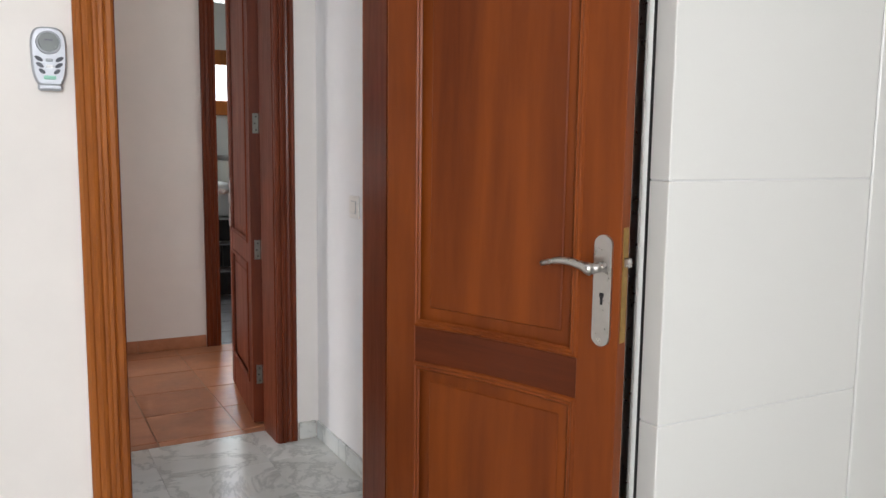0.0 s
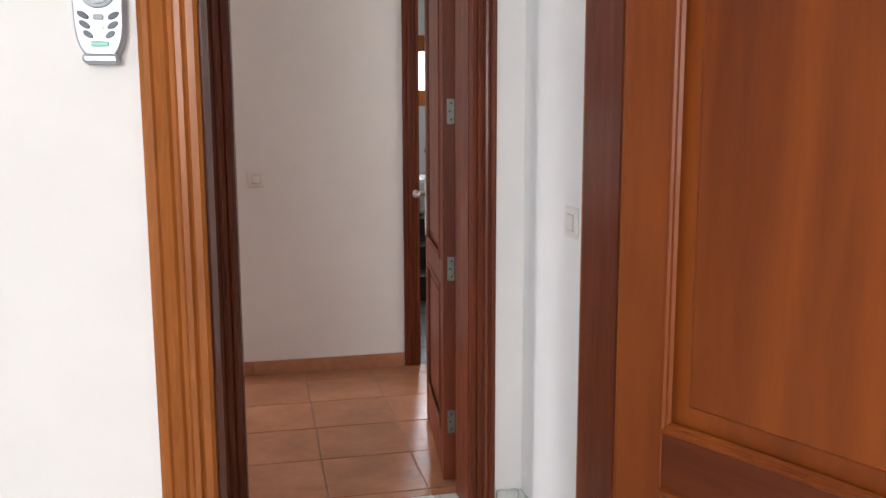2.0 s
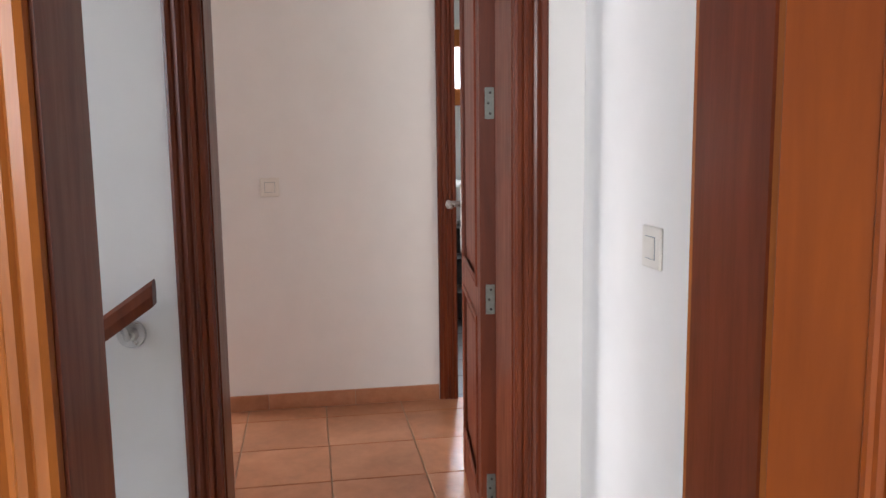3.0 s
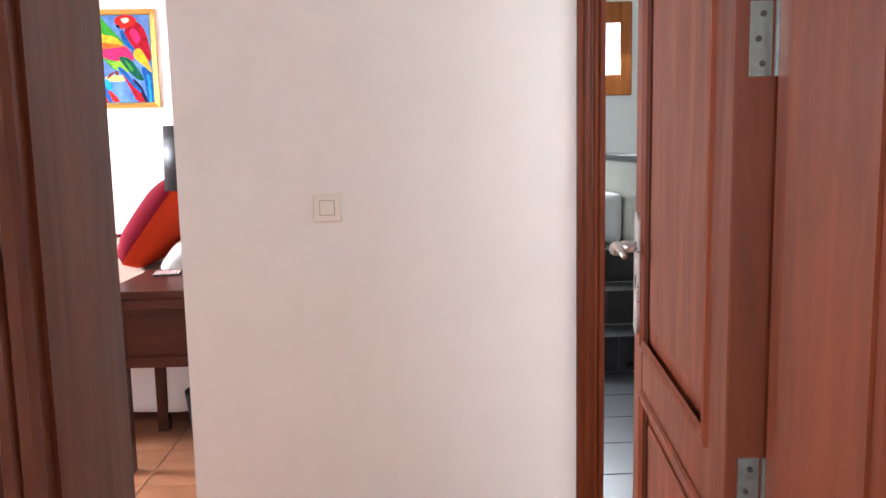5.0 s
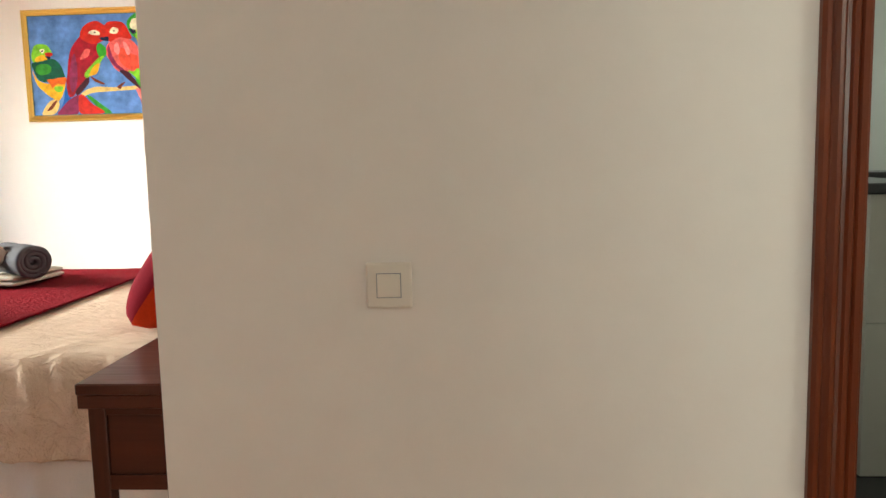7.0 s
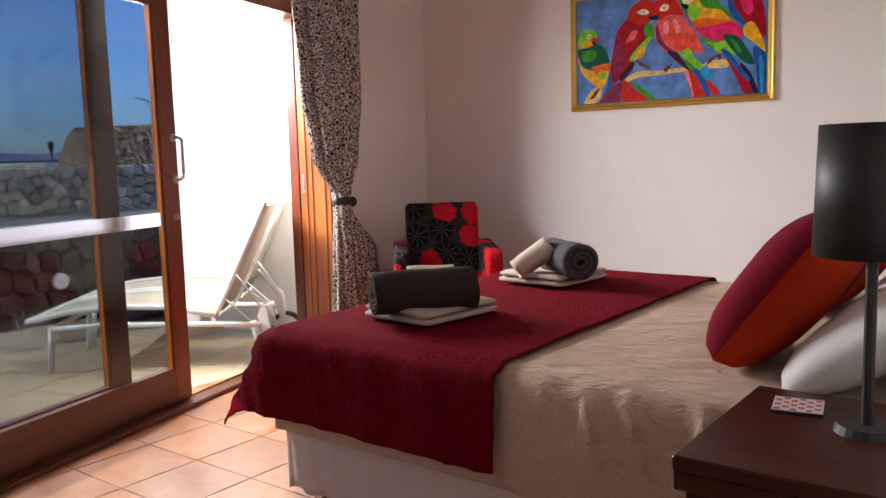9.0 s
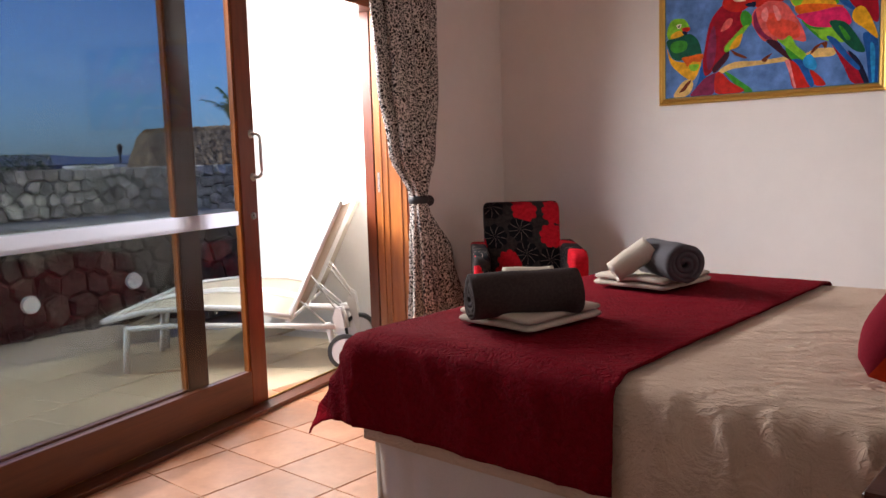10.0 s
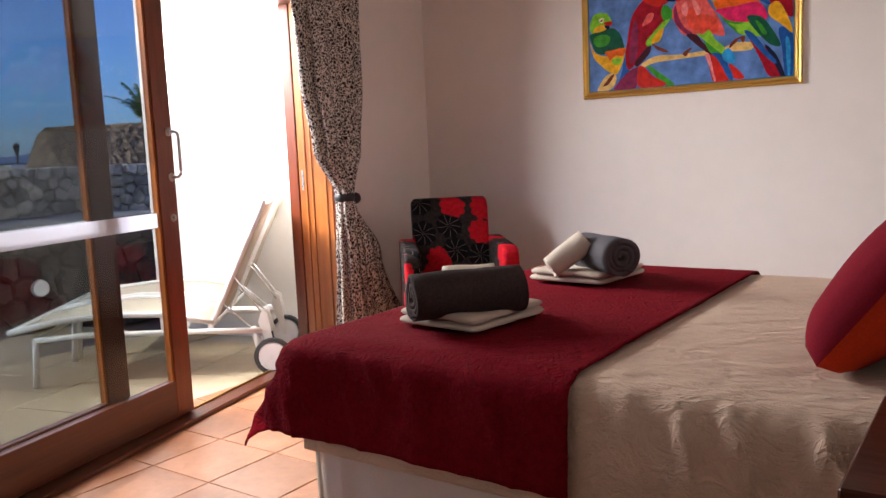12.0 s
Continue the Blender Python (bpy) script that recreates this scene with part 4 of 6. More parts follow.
def slider(name, s0, s1, d, handle, label):
    root = empty(name, label, "sliding door", parent=None)
    root.matrix_world = GLAZ @ Matrix.Translation((d, 0, 0))
    st = 0.115 if handle else 0.128
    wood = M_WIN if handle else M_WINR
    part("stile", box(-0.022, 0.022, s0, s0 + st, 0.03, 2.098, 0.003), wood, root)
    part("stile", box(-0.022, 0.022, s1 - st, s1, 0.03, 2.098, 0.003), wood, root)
    part("rail_bottom", box(-0.021, 0.021, s0 + st, s1 - st, 0.03, 0.205, 0.003), M_WINX, root)
    part("rail_top", box(-0.021, 0.021, s0 + st, s1 - st, 1.99, 2.098, 0.003), M_WINX, root)
    for a, b in ((s0 + st, s0 + st + 0.012), (s1 - st - 0.012, s1 - st)):
        part("glazing_bead", box(-0.014, 0.014, a, b, 0.205, 1.99), M_D1B, root)
    g = part("pane", box(-0.003, 0.003, s0 + st, s1 - st, 0.205, 1.99), M_GLASS, root, "clear tinted glass")
    g.visible_shadow = False
    part("safety_band", box(0.0034, 0.0040, s0 + st + 0.012, s1 - st - 0.012, 0.925, 0.992), M_BAND, root, "frosted white safety band")
    if handle:
        sc = s1 - 0.045
        bm = bmesh.new()
        pts = [(0.022, sc + 0.02, 1.150), (0.055, sc + 0.025, 1.150), (0.068, sc + 0.028, 1.163), (0.070, sc + 0.028, 1.18), (0.070, sc + 0.028, 1.33), (0.068, sc + 0.028, 1.345), (0.055, sc + 0.025, 1.358), (0.022, sc + 0.02, 1.358)]
        tube(bm, pts, 0.0075, 10)
        part("pull_handle", bm, M_STEEL, root, "satin steel pull handle", smooth=True)
        for z in (1.150, 1.358):
            bm = bmesh.new()
            disc(bm, (0.026, sc + 0.02, z), (1, 0, 0), 0.021, 0.008, 20, 0.004)
            part("rose", bm, M_STEEL, root)
        bm = bmesh.new()
        pts2 = [(-p[0], p[1], p[2]) for p in pts]
        tube(bm, pts2, 0.0075, 10)
        part("pull_handle", bm, M_BRASS, root, smooth=True)
        bm = bmesh.new()
        disc(bm, (0.026, sc + 0.005, 0.962), (1, 0, 0), 0.018, 0.008, 20, 0.003)
        part("lock", bm, M_STEEL, root)
        part("lock_turn", box(0.030, 0.038, sc - 0.001, sc + 0.011, 0.950, 0.974, 0.001), M_STEEL, root)
    return root


slider("sliding_door", -0.98, 1.09, 0.0, True, "varnished wooden sliding glass door with a steel pull handle")
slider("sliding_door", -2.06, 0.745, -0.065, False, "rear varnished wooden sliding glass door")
tagged(part("wall_over_glass", box(-0.2, 0.35, -2.2, 2.45, 2.20, H), M_BEDWALL), "cream plaster above the glass doors", "wall", kind="structure").matrix_world = GLAZ
tagged(part("wall_glass_pier", box(-0.04, 0.25, 2.29, 2.75, 0.0, 2.201), M_BEDWALL), "cream plaster pier", "wall", kind="structure").matrix_world = GLAZ
tagged(part("wall_bedroom_near", box(-0.2, 0.45, -2.6, -2.10, 0.0, H), M_BEDWALL), "cream plaster wall", "wall", kind="structure").matrix_world = GLAZ

# ---- curtain ----
def m_leopard():
    m, nt, b = mat("leopard_cloth", (0.3, 0.25, 0.2), 0.75, spec=0.2)
    v = coords(nt, (1, 1, 0.85))
    wv = nt.nodes.new("ShaderNodeTexNoise")
    wv.inputs["Scale"].default_value = 28
    nt.links.new(v, wv.inputs["Vector"])
    w = nt.nodes.new("ShaderNodeTexVoronoi")
    w.feature = "DISTANCE_TO_EDGE"
    w.inputs["Scale"].default_value = 60
    nt.links.new(mixc(nt, 0.05, v, wv.outputs["Color"], "ADD"), w.inputs["Vector"])
    c = ramp(nt, w.outputs["Distance"], [(0.085, (0.68, 0.63, 0.58)), (0.115, (0.012, 0.010, 0.011))])
    nt.links.new(c, b.inputs["Base Color"])
    tr = nt.nodes.new("ShaderNodeBsdfTranslucent")
    nt.links.new(c, tr.inputs[0])
    ms = nt.nodes.new("ShaderNodeMixShader")
    ms.inputs[0].default_value = 0.15
    o = nt.nodes["Material Output"]
    nt.links.new(b.outputs[0], ms.inputs[1])
    nt.links.new(tr.outputs[0], ms.inputs[2])
    nt.links.new(ms.outputs[0], o.inputs[0])
    return m


M_LEO = m_leopard()
cur = empty("curtain", "black and cream leopard-pattern curtain gathered by a tie-back", "curtain", (-3.86, 2.62, 0))


def cloth_tube(bm, levels, folds, seg=96):
    """Gathered cloth: levels of (z, y centre, half width, depth, fold depth, x)."""
    rings = []
    for z, yc, hw, dp, fd, xo in levels:
        ring = []
        for k in range(seg):
            a = 2 * math.pi * k / seg
            f = 1 + fd * math.sin(folds * a + 1.3 * math.sin(a * 2)) + fd * 0.4 * math.sin(folds * 2.3 * a + z)
            ring.append(bm.verts.new((xo + dp * math.sin(a) * f, yc + hw * math.cos(a) * (1 + 0.25 * (f - 1)), z)))
        rings.append(ring)
    for a, b in zip(rings, rings[1:]):
        for k in range(seg):
            f = bm.faces.new((a[k], a[(k + 1) % seg], b[(k + 1) % seg], b[k]))
            f.smooth = True


def interp(keys, n):
    out = []
    for k in range(n):
        z = keys[0][0] + (keys[-1][0] - keys[0][0]) * k / (n - 1)
        for a, b in zip(keys, keys[1:]):
            if min(a[0], b[0]) - 1e-6 <= z <= max(a[0], b[0]) + 1e-6:
                t = (z - a[0]) / (b[0] - a[0])
                t2 = t * t * (3 - 2 * t)
                out.append((z,) + tuple(p + (q - p) * t2 for p, q in zip(a[1:], b[1:])))
                break
    return out


bm = bmesh.new()
cloth_tube(bm, interp([(2.42, 0.03, 0.265, 0.05, 0.5, 0), (1.65, 0.06, 0.23, 0.05, 0.5, 0.0), (1.25, 0.065, 0.175, 0.05, 0.42, 0.01), (0.985, 0.085, 0.058, 0.045, 0.16, 0.02)], 30), 7, 150)
part("upper_drape", bm, M_LEO, cur)
bm = bmesh.new()
cloth_tube(bm, interp([(0.965, 0.085, 0.058, 0.045, 0.16, 0.02), (0.62, 0.20, 0.17, 0.05, 0.4, 0.01), (0.03, 0.31, 0.29, 0.065, 0.5, 0.0)], 26), 7, 150)
part("lower_drape", bm, M_LEO, cur)
bm = bmesh.new()
cloth_tube(bm, [(0.995, 0.085, 0.062, 0.05, 0.05, 0.02), (0.985, 0.085, 0.068, 0.055, 0.03, 0.02), (0.962, 0.085, 0.068, 0.055, 0.03, 0.02), (0.95, 0.085, 0.062, 0.05, 0.05, 0.02)], 5, 40)
tb = part("tie_back", bm, M_BLACK, cur, "black tie-back band")
bm = bmesh.new()
for r, h in ((0.034, 0.006), (0.026, 0.012), (0.014, 0.018)):
    disc(bm, (0.060, 0.128, 0.965), (0.7, -0.7, 0), r, h, 20, 0.003)
part("rosette", bm, M_BLACK, cur, "black round rosette")

# ---- bed ----
bed = empty("bed", "double bed base and mattress with a white valance and cream sheet", "bed", (-1.44, 1.785, 0))
part("base", box(-0.98, 1.02, -0.80, 0.80, 0.12, 0.36, 0.02), M_SKIRT, bed)
part("mattress", box(-0.985, 1.02, -0.815, 0.815, 0.362, 0.615, 0.05, 3), M_SHEET, bed)
for sx in (-0.92, 0.0, 0.92):
    for sy in (-0.72, 0.72):
        bm = bmesh.new()
        disc(bm, (sx, sy, 0.06), (0, 0, 1), 0.03, 0.12, 12, 0.006)
        part("leg", bm, M_TABLEZ, bed, "dark wooden leg")


def drape_sheet(name, x0, x1, y0, y1, ztop, zfn, material, label, cat, nx, ny, rad, amp, seedv, foot=True, far=True, th=0.006, corner=0.0, crease=1.0):
    """Cloth laid over the bed's top and hanging down its near side, its far side and, if foot, its foot; all in world metres."""
    bm = bmesh.new()
    grid = {}
    BX0, BX1, BY0, BY1 = -2.43, -0.40, 0.965, 2.605
    for i in range(nx + 1):
        for j in range(ny + 1):
            u = x0 + (x1 - x0) * i / nx
            v = y0 + (y1 - y0) * j / ny
            # distance past the edges along the cloth
            ox = max(0.0, BX0 - u) if foot else 0.0
            oy = max(0.0, BY0 - v)
            of = max(0.0, v - BY1)
            x, y, z = u, v, ztop
            n1 = noise.noise(Vector((u * 2.2, v * 2.2, seedv)))
            n2 = noise.noise(Vector((u * 6.5, v * 5.0, seedv + 7)))
            n3 = noise.noise(Vector((u * 16.0, v * 14.0, seedv + 13)))
            ua, uc = u * 0.8 + v * 0.6, v * 0.8 - u * 0.6
            r1 = (1 - abs(noise.noise(Vector((ua * 1.3, uc * 8.0, seedv + 21))))) ** 7
            r2 = (1 - abs(noise.noise(Vector((ua * 3.0, uc * 15.0 + 0.3 * n2, seedv + 31))))) ** 6
            damp = 1.0 if corner else min(1.0, max(0.06, (u + 1.53) / 0.10))
            wr = damp * amp * (0.5 * n1 + 0.3 * n2 + 0.15 * n3 + crease * (1.0 * r1 + 0.7 * r2))
            if ox == 0 and oy == 0 and of == 0:
                z += wr * 0.55
            else:
                o = (ox ** 4 + max(oy, of) ** 4) ** 0.25
                oh = math.hypot(ox, max(oy, of))
                dirx, diry = -ox / oh, (-oy if of == 0 else of) / oh
                both = 2 * min(ox, max(oy, of)) / (ox + max(oy, of))
                q = rad * math.pi / 2
                if o < q:
                    a = o / rad
                    hx, dz = rad * math.sin(a), rad * (1 - math.cos(a))
                else:
                    fl = 0.05 + 0.10 * both * corner
                    hx, dz = rad + fl * (o - q), rad + (o - q) * (1 - 0.35 * max(0.0, fl - 0.05))
                al = u if oy > 0 or of > 0 else v
                fold = damp * amp * 1.6 * min(1, o / 0.12) * (math.sin(al * 13 + 2.5 * math.sin(al * 3.1 + seedv)) * 0.35 + 0.5 * noise.noise(Vector((al * 8, dz * 2.5, seedv + 3)))
                                                       + crease * 2.4 * (1 - abs(noise.noise(Vector((al * 6.5 - dz * 3.5, dz * 1.6 + al * 1.5, seedv + 5))))) ** 5 + crease * 1.0 * (1 - abs(noise.noise(Vector((al * 15 + dz * 6, dz * 3, seedv + 8))))) ** 4)
                bx = BX0 if ox > 0 else u
                by = BY0 if oy > 0 else (BY1 if of > 0 else v)
                x = bx + dirx * (hx + fold) if ox > 0 else u + 0.25 * fold
                y = by + diry * (hx + fold) if (oy > 0 or of > 0) else v + 0.25 * fold
                z = ztop - dz + wr * 0.3
            if corner and ox > 0:
                x -= (0.07 + 0.09 * (2 * min(ox, max(oy, of)) / (ox + max(oy, of)))) * (ox / 0.41) * min(1.0, ox / 0.2)
            z = zfn(u, v, z)
            if corner:
                if oy > 0.05:
                    y -= 0.016
                if ox > 0.05:
                    x -= 0.016
            grid[i, j] = bm.verts.new((x, y, z))
    for i in range(nx):
        for j in range(ny):
            f = bm.faces.new((grid[i, j], grid[i + 1, j], grid[i + 1, j + 1], grid[i, j + 1]))
            f.smooth = True
    bmesh.ops.recalc_face_normals(bm, faces=bm.faces)
    up = sum(f.normal.z for f in bm.faces)
    if up < 0:
        bmesh.ops.reverse_faces(bm, faces=bm.faces)
    ob = part(name, bm, material, None, label)
    if cat:
        tagged(ob, category=cat)
    md = ob.modifiers.new("thickness", "SOLIDIFY")
    md.thickness, md.offset = th, -1
    return ob


drape_sheet("bed_sheet", -2.47, -0.41, 0.60, 3.0, 0.655, lambda u, v, z: z, M_SHEET, "crumpled cream top sheet spread over the mattress", "bed sheet", 190, 220, 0.055, 0.0095, 3.3, foot=True, crease=0.75)


def throw_z(u, v, z):
    return z


drape_sheet("bed_throw", -2.80, -1.52, 0.625, 2.98, 0.672, throw_z, M_THROW, "quilted crimson throw over the foot of the bed", "throw", 110, 170, 0.07, 0.010, 9.1, corner=1.0, crease=0.3)

# the white valance hangs in gathers round the base
bm = bmesh.new()
path = []
X0, X1, Y0, Y1 = -2.455, -0.42, 0.955, 2.62
for k in range(200):
    path.append((X1 + (X0 - X1) * k / 200, Y0))
for k in range(160):
    path.append((X0, Y0 + (Y1 - Y0) * k / 160))
for k in range(201):
    path.append((X0 + (X1 - X0) * k / 200, Y1))
rows_ = []
for r, z in enumerate((0.44, 0.34, 0.24, 0.12, 0.085)):
    row = []
    for k, (x, y) in enumerate(path):
        nx_, ny_ = (0, -1) if y == Y0 and x > X0 else ((-1, 0) if x == X0 and y < Y1 else (0, 1))
        o = 0.012 * (r / 4) * (math.sin(k * 0.33 + math.sin(k * 0.07) * 3) + 0.8 * noise.noise(Vector((x * 9, y * 9, 2)))) - 0.004
        row.append(bm.verts.new((x + nx_ * o + 1.44, y + ny_ * o - 1.785, z + 0.006 * noise.noise(Vector((x * 5, y * 5, 5))))))
    rows_.append(row)
for a, b in zip(rows_, rows_[1:]):
    for k in range(len(path) - 1):
        bm.faces.new((a[k], a[k + 1], b[k + 1], b[k])).smooth = True
val = part("valance", bm, M_SKIRT, bed, "gathered white bed valance")
md = val.modifiers.new("thickness", "SOLIDIFY")
md.thickness = 0.003


def cushion(name, m, w, h, t, material, label, cat, n=22, full=0.42):
    """A soft square cushion: local x width, z height, y thickness."""
    bm = bmesh.new()
    vs = [[None] * (n + 1) for _ in range(2)]
    sides = []
    for sgn in (-1, 1):
        g = []
        for i in range(n + 1):
            r = []
            for j in range(n + 1):
                u, v = -1 + 2 * i / n, -1 + 2 * j / n
                e = max(0.0, (1 - abs(u) ** 2.6) * (1 - abs(v) ** 2.6)) ** full
                px = u * w / 2 * (1 - 0.11 * abs(v) ** 5)
                pz = v * h / 2 * (1 - 0.11 * abs(u) ** 5)
                py = sgn * (t / 2 * e + 0.004 * noise.noise(Vector((u * 3, v * 3, sgn * 4 + w))))
                r.append((px, py, pz))
            g.append(r)
        sides.append(g)
    V = {}
    for s_i, g in enumerate(sides):
        for i in range(n + 1):
            for j in range(n + 1):
                border = i in (0, n) or j in (0, n)
                key = (0 if border else s_i, i, j)
                if key not in V:
                    p = g[i][j]
                    V[key] = bm.verts.new((p[0], 0 if border else p[1], p[2]))
    for s_i in (0, 1):
        for i in range(n):
            for j in range(n):
                ks = []
                for a, b in ((i, j), (i + 1, j), (i + 1, j + 1), (i, j + 1)):
                    border = a in (0, n) or b in (0, n)
                    ks.append(V[(0 if border else s_i, a, b)])
                if s_i == 1:
                    ks = ks[::-1]
                bm.faces.new(ks).smooth = True
    mats = material if isinstance(material, (list, tuple)) else [material]
    if len(mats) > 1:
        for f in bm.faces:
            f.material_index = 1 if f.calc_center_median().y < 0.0 else 0
    ob = part(name, bm, mats, None, label)
    tagged(ob, category=cat)
    ob.matrix_world = m
    return ob


# cushions and pillows lean against the bed head
for y in (1.36, 2.20):
    cushion("cushion", pose(-0.89, y, 0.862, 0, 37, 0) @ pose(0, 0, 0, 0, 0, 90), 0.50, 0.47, 0.22, [M_REDP, M_ORANGEP], "crimson and orange-red scatter cushion leaning on a pillow", "cushion")
    cushion("cushion", pose(-0.86, y + 0.25, 0.895, 0, 34, 0) @ pose(0, 0, 0, 0, 0, 90), 0.50, 0.50, 0.19, [M_REDP, M_REDP], "plain crimson scatter cushion behind the two-tone one", "cushion")
    cushion("pillow", pose(-0.66, y + 0.02, 0.775, 0, 55, 0) @ pose(0, 0, 0, 0, 0, 90), 0.70, 0.46, 0.17, M_PILLOW, "plump white pillow at the bed head", "pillow")


# ---- towels ----
M_HEM = m_fabric("pale_hem", (0.10, 0.09, 0.09), 0.8, 300)
def towel_roll(m, length, r, material, label, cat="rolled towel"):
    root = empty("rolled_towel", label, cat)
    root.matrix_world = m
    bm = bmesh.new()
    turns, per = 3.75, 40
    n = int(turns * per)
    inner, outer = [], []
    nl = 10
    rows2 = []
    for k in range(n + 1):
        a = 2 * math.pi * k / per
        rr = r * min(0.96 + 0.04 * k / n, 0.05 + 0.95 * k / (n - 1.1 * per))
        row = []
        for q in range(nl + 1):
            xx = -length / 2 + length * q / nl
            w = 0.004 * noise.noise(Vector((xx * 12, a * 0.8, r * 40)))
            row.append((xx + 0.003 * math.sin(a * 2), (rr + w) * math.cos(a), (rr + w) * math.sin(a) * 0.93))
        rows2.append([bm.verts.new(p) for p in row])
    for a_, b_ in zip(rows2, rows2[1:]):
        for q in range(nl):
            bm.faces.new((a_[q], a_[q + 1], b_[q + 1], b_[q])).smooth = True
    ob = part("roll", bm, material, root)
    md = ob.modifiers.new("thickness", "SOLIDIFY")
    md.thickness = r * 0.27
    for sx in (-1, 1):
        bm = bmesh.new()
        tube(bm, [(sx * (length / 2 - 0.004), (r + 0.0035) * math.cos(a), (r + 0.0035) * math.sin(a) * 0.93) for a in [2 * math.pi * (k + 12) / 40 for k in range(37)]], 0.0025, 5)
        part("stitched_hem", bm, M_HEM, root)
    bm = bmesh.new()
    fl = [[bm.verts.new((-length / 2 + length * q / 8 - 0.012 * k / 5, -0.040 * k / 5, -r * 0.93 + 0.003 + 0.004 * math.sin(k * 1.1 + q * 0.7))) for q in range(9)] for k in range(6)]
    for p_, q_ in zip(fl, fl[1:]):
        for q in range(8):
            bm.faces.new((p_[q], p_[q + 1], q_[q + 1], q_[q])).smooth = True
    ob = part("loose_end", bm, material, root)
    md = ob.modifiers.new("thickness", "SOLIDIFY")
    md.thickness = 0.008
    return root


def folded(m, sx, sy, layers, t, material, label):
    """A folded towel: rounded layers joined at one fold."""
    root = empty("folded_towel", label, "folded towel")
    root.matrix_world = m
    for k in range(layers):
        bm = bmesh.new()
        nx_, ny_ = 26, 26
        g = []
        for side in (0, 1):
            lay = []
            for i in range(nx_ + 1):
                r = []
                for j in range(ny_ + 1):
                    u, v = math.sin(math.pi * (i / nx_ - 0.5)), math.sin(math.pi * (j / ny_ - 0.5))
                    e = (max(0.0, 1 - abs(u) ** 12) * max(0.0, 1 - abs(v) ** 12)) ** 0.3
                    z = k * t + t / 2 + (t * 0.5 * e if side else -t * 0.5 * e) + 0.007 * noise.noise(Vector((u * 1.7, v * 1.7, sx * 9))) * (0.4 + 0.6 * k)
                    r.append(bm.verts.new((u * sx / 2 * (1 - 0.02 * k) * (1 - 0.05 * v ** 8) + 0.005 * noise.noise(Vector((v * 2, k, 1 + sx))), v * sy / 2 * (1 - 0.05 * u ** 8) + 0.005 * noise.noise(Vector((u * 2, k, 4 + sx))), z)))
                lay.append(r)
            g.append(lay)
        for side in (0, 1):
            for i in range(nx_):
                for j in range(ny_):
                    q = (g[side][i][j], g[side][i + 1][j], g[side][i + 1][j + 1], g[side][i][j + 1])
                    bm.faces.new(q if side else q[::-1]).smooth = True
        bmesh.ops.remove_doubles(bm, verts=bm.verts, dist=0.0008)
        part("fold", bm, material, root)
    return root


TT = 0.682
folded(pose(-2.07, 1.32, TT, 0, 0, -7), 0.32, 0.38, 2, 0.024, M_TOWELL, "folded beige towel lying on the crimson throw")
towel_roll(pose(-2.03, 1.225, TT + 0.046 + 0.055, 0, 0, 52), 0.35, 0.060, M_TOWELD, "rolled charcoal bath towel with a stitched edge")
towel_roll(pose(-2.12, 1.38, TT + 0.046 + 0.050, 0, 0, 45), 0.17, 0.054, M_TOWELL, "rolled beige hand towel behind the charcoal one")
folded(pose(-2.08, 2.20, TT, 0, 0, -6), 0.34, 0.38, 2, 0.024, M_TOWELL, "folded beige towel on the crimson throw")
towel_roll(pose(-1.985, 2.14, TT + 0.046 + 0.058, 0, 0, 145), 0.28, 0.062, M_TOWELG, "rolled slate-grey bath towel")
towel_roll(pose(-2.10, 2.06, TT + 0.046 + 0.062, 0, -34, 42), 0.18, 0.038, M_TOWELL, "rolled beige hand towel leaning on the grey one")

# ---- bedside table ----
tab = empty("bedside_table", "dark mahogany bedside table with a drawer box and square legs", "bedside table", (-0.64, 0.74, 0))
part("tabletop", box(-0.225, 0.225, -0.265, 0.265, 0.655, 0.685, 0.004), M_TABLE, tab)
part("top_edge", box(-0.222, 0.222, -0.262, 0.262, 0.620, 0.6545, 0.002), M_TABLE, tab)
for sx in (-1, 1):
    for sy in (-1, 1):
        part("leg", box(sx * 0.205 - (0.045 if sx > 0 else 0), sx * 0.205 + (0.045 if sx < 0 else 0), sy * 0.245 - (0.045 if sy > 0 else 0), sy * 0.245 + (0.045 if sy < 0 else 0), 0, 0.620, 0.002), M_TABLEZ, tab)
for nm, a in (("side_panel", (-0.16, 0.16, -0.236, -0.222)), ("side_panel", (-0.16, 0.16, 0.222, 0.236)), ("drawer_front", (-0.198, -0.184, -0.20, 0.20)), ("back_panel", (0.184, 0.198, -0.20, 0.20))):
    part(nm, box(*a, 0.40, 0.619, 0.001), M_TABLE, tab)
for (x0, x1, z0, z1) in ((-0.16, 0.16, 0.40, 0.44), (-0.16, 0.16, 0.598, 0.6195)):
    part("apron_rail", box(x0, x1, -0.243, -0.2365, z0, z1, 0.001), M_TABLE, tab)
bm = bmesh.new()
disc(bm, (-0.207, 0, 0.52), (-1, 0, 0), 0.012, 0.018, 16, 0.003)
part("knob", bm, M_BRASS, tab)
M_COASTER = m_simple("coaster_white", (0.6, 0.55, 0.53), 0.5)
M_COASTR = m_simple("coaster_red", (0.35, 0.05, 0.05), 0.5)
co = empty("coaster", "red and white patterned square coaster on the bedside table", "coaster", (-0.745, 0.875, 0.685), 10)
part("base", box(-0.05, 0.05, -0.05, 0.05, 0, 0.006, 0.001), M_RUBBER, co)
part("face", box(-0.049, 0.049, -0.049, 0.049, 0.0061, 0.0075), M_COASTER, co)
bm = bmesh.new()
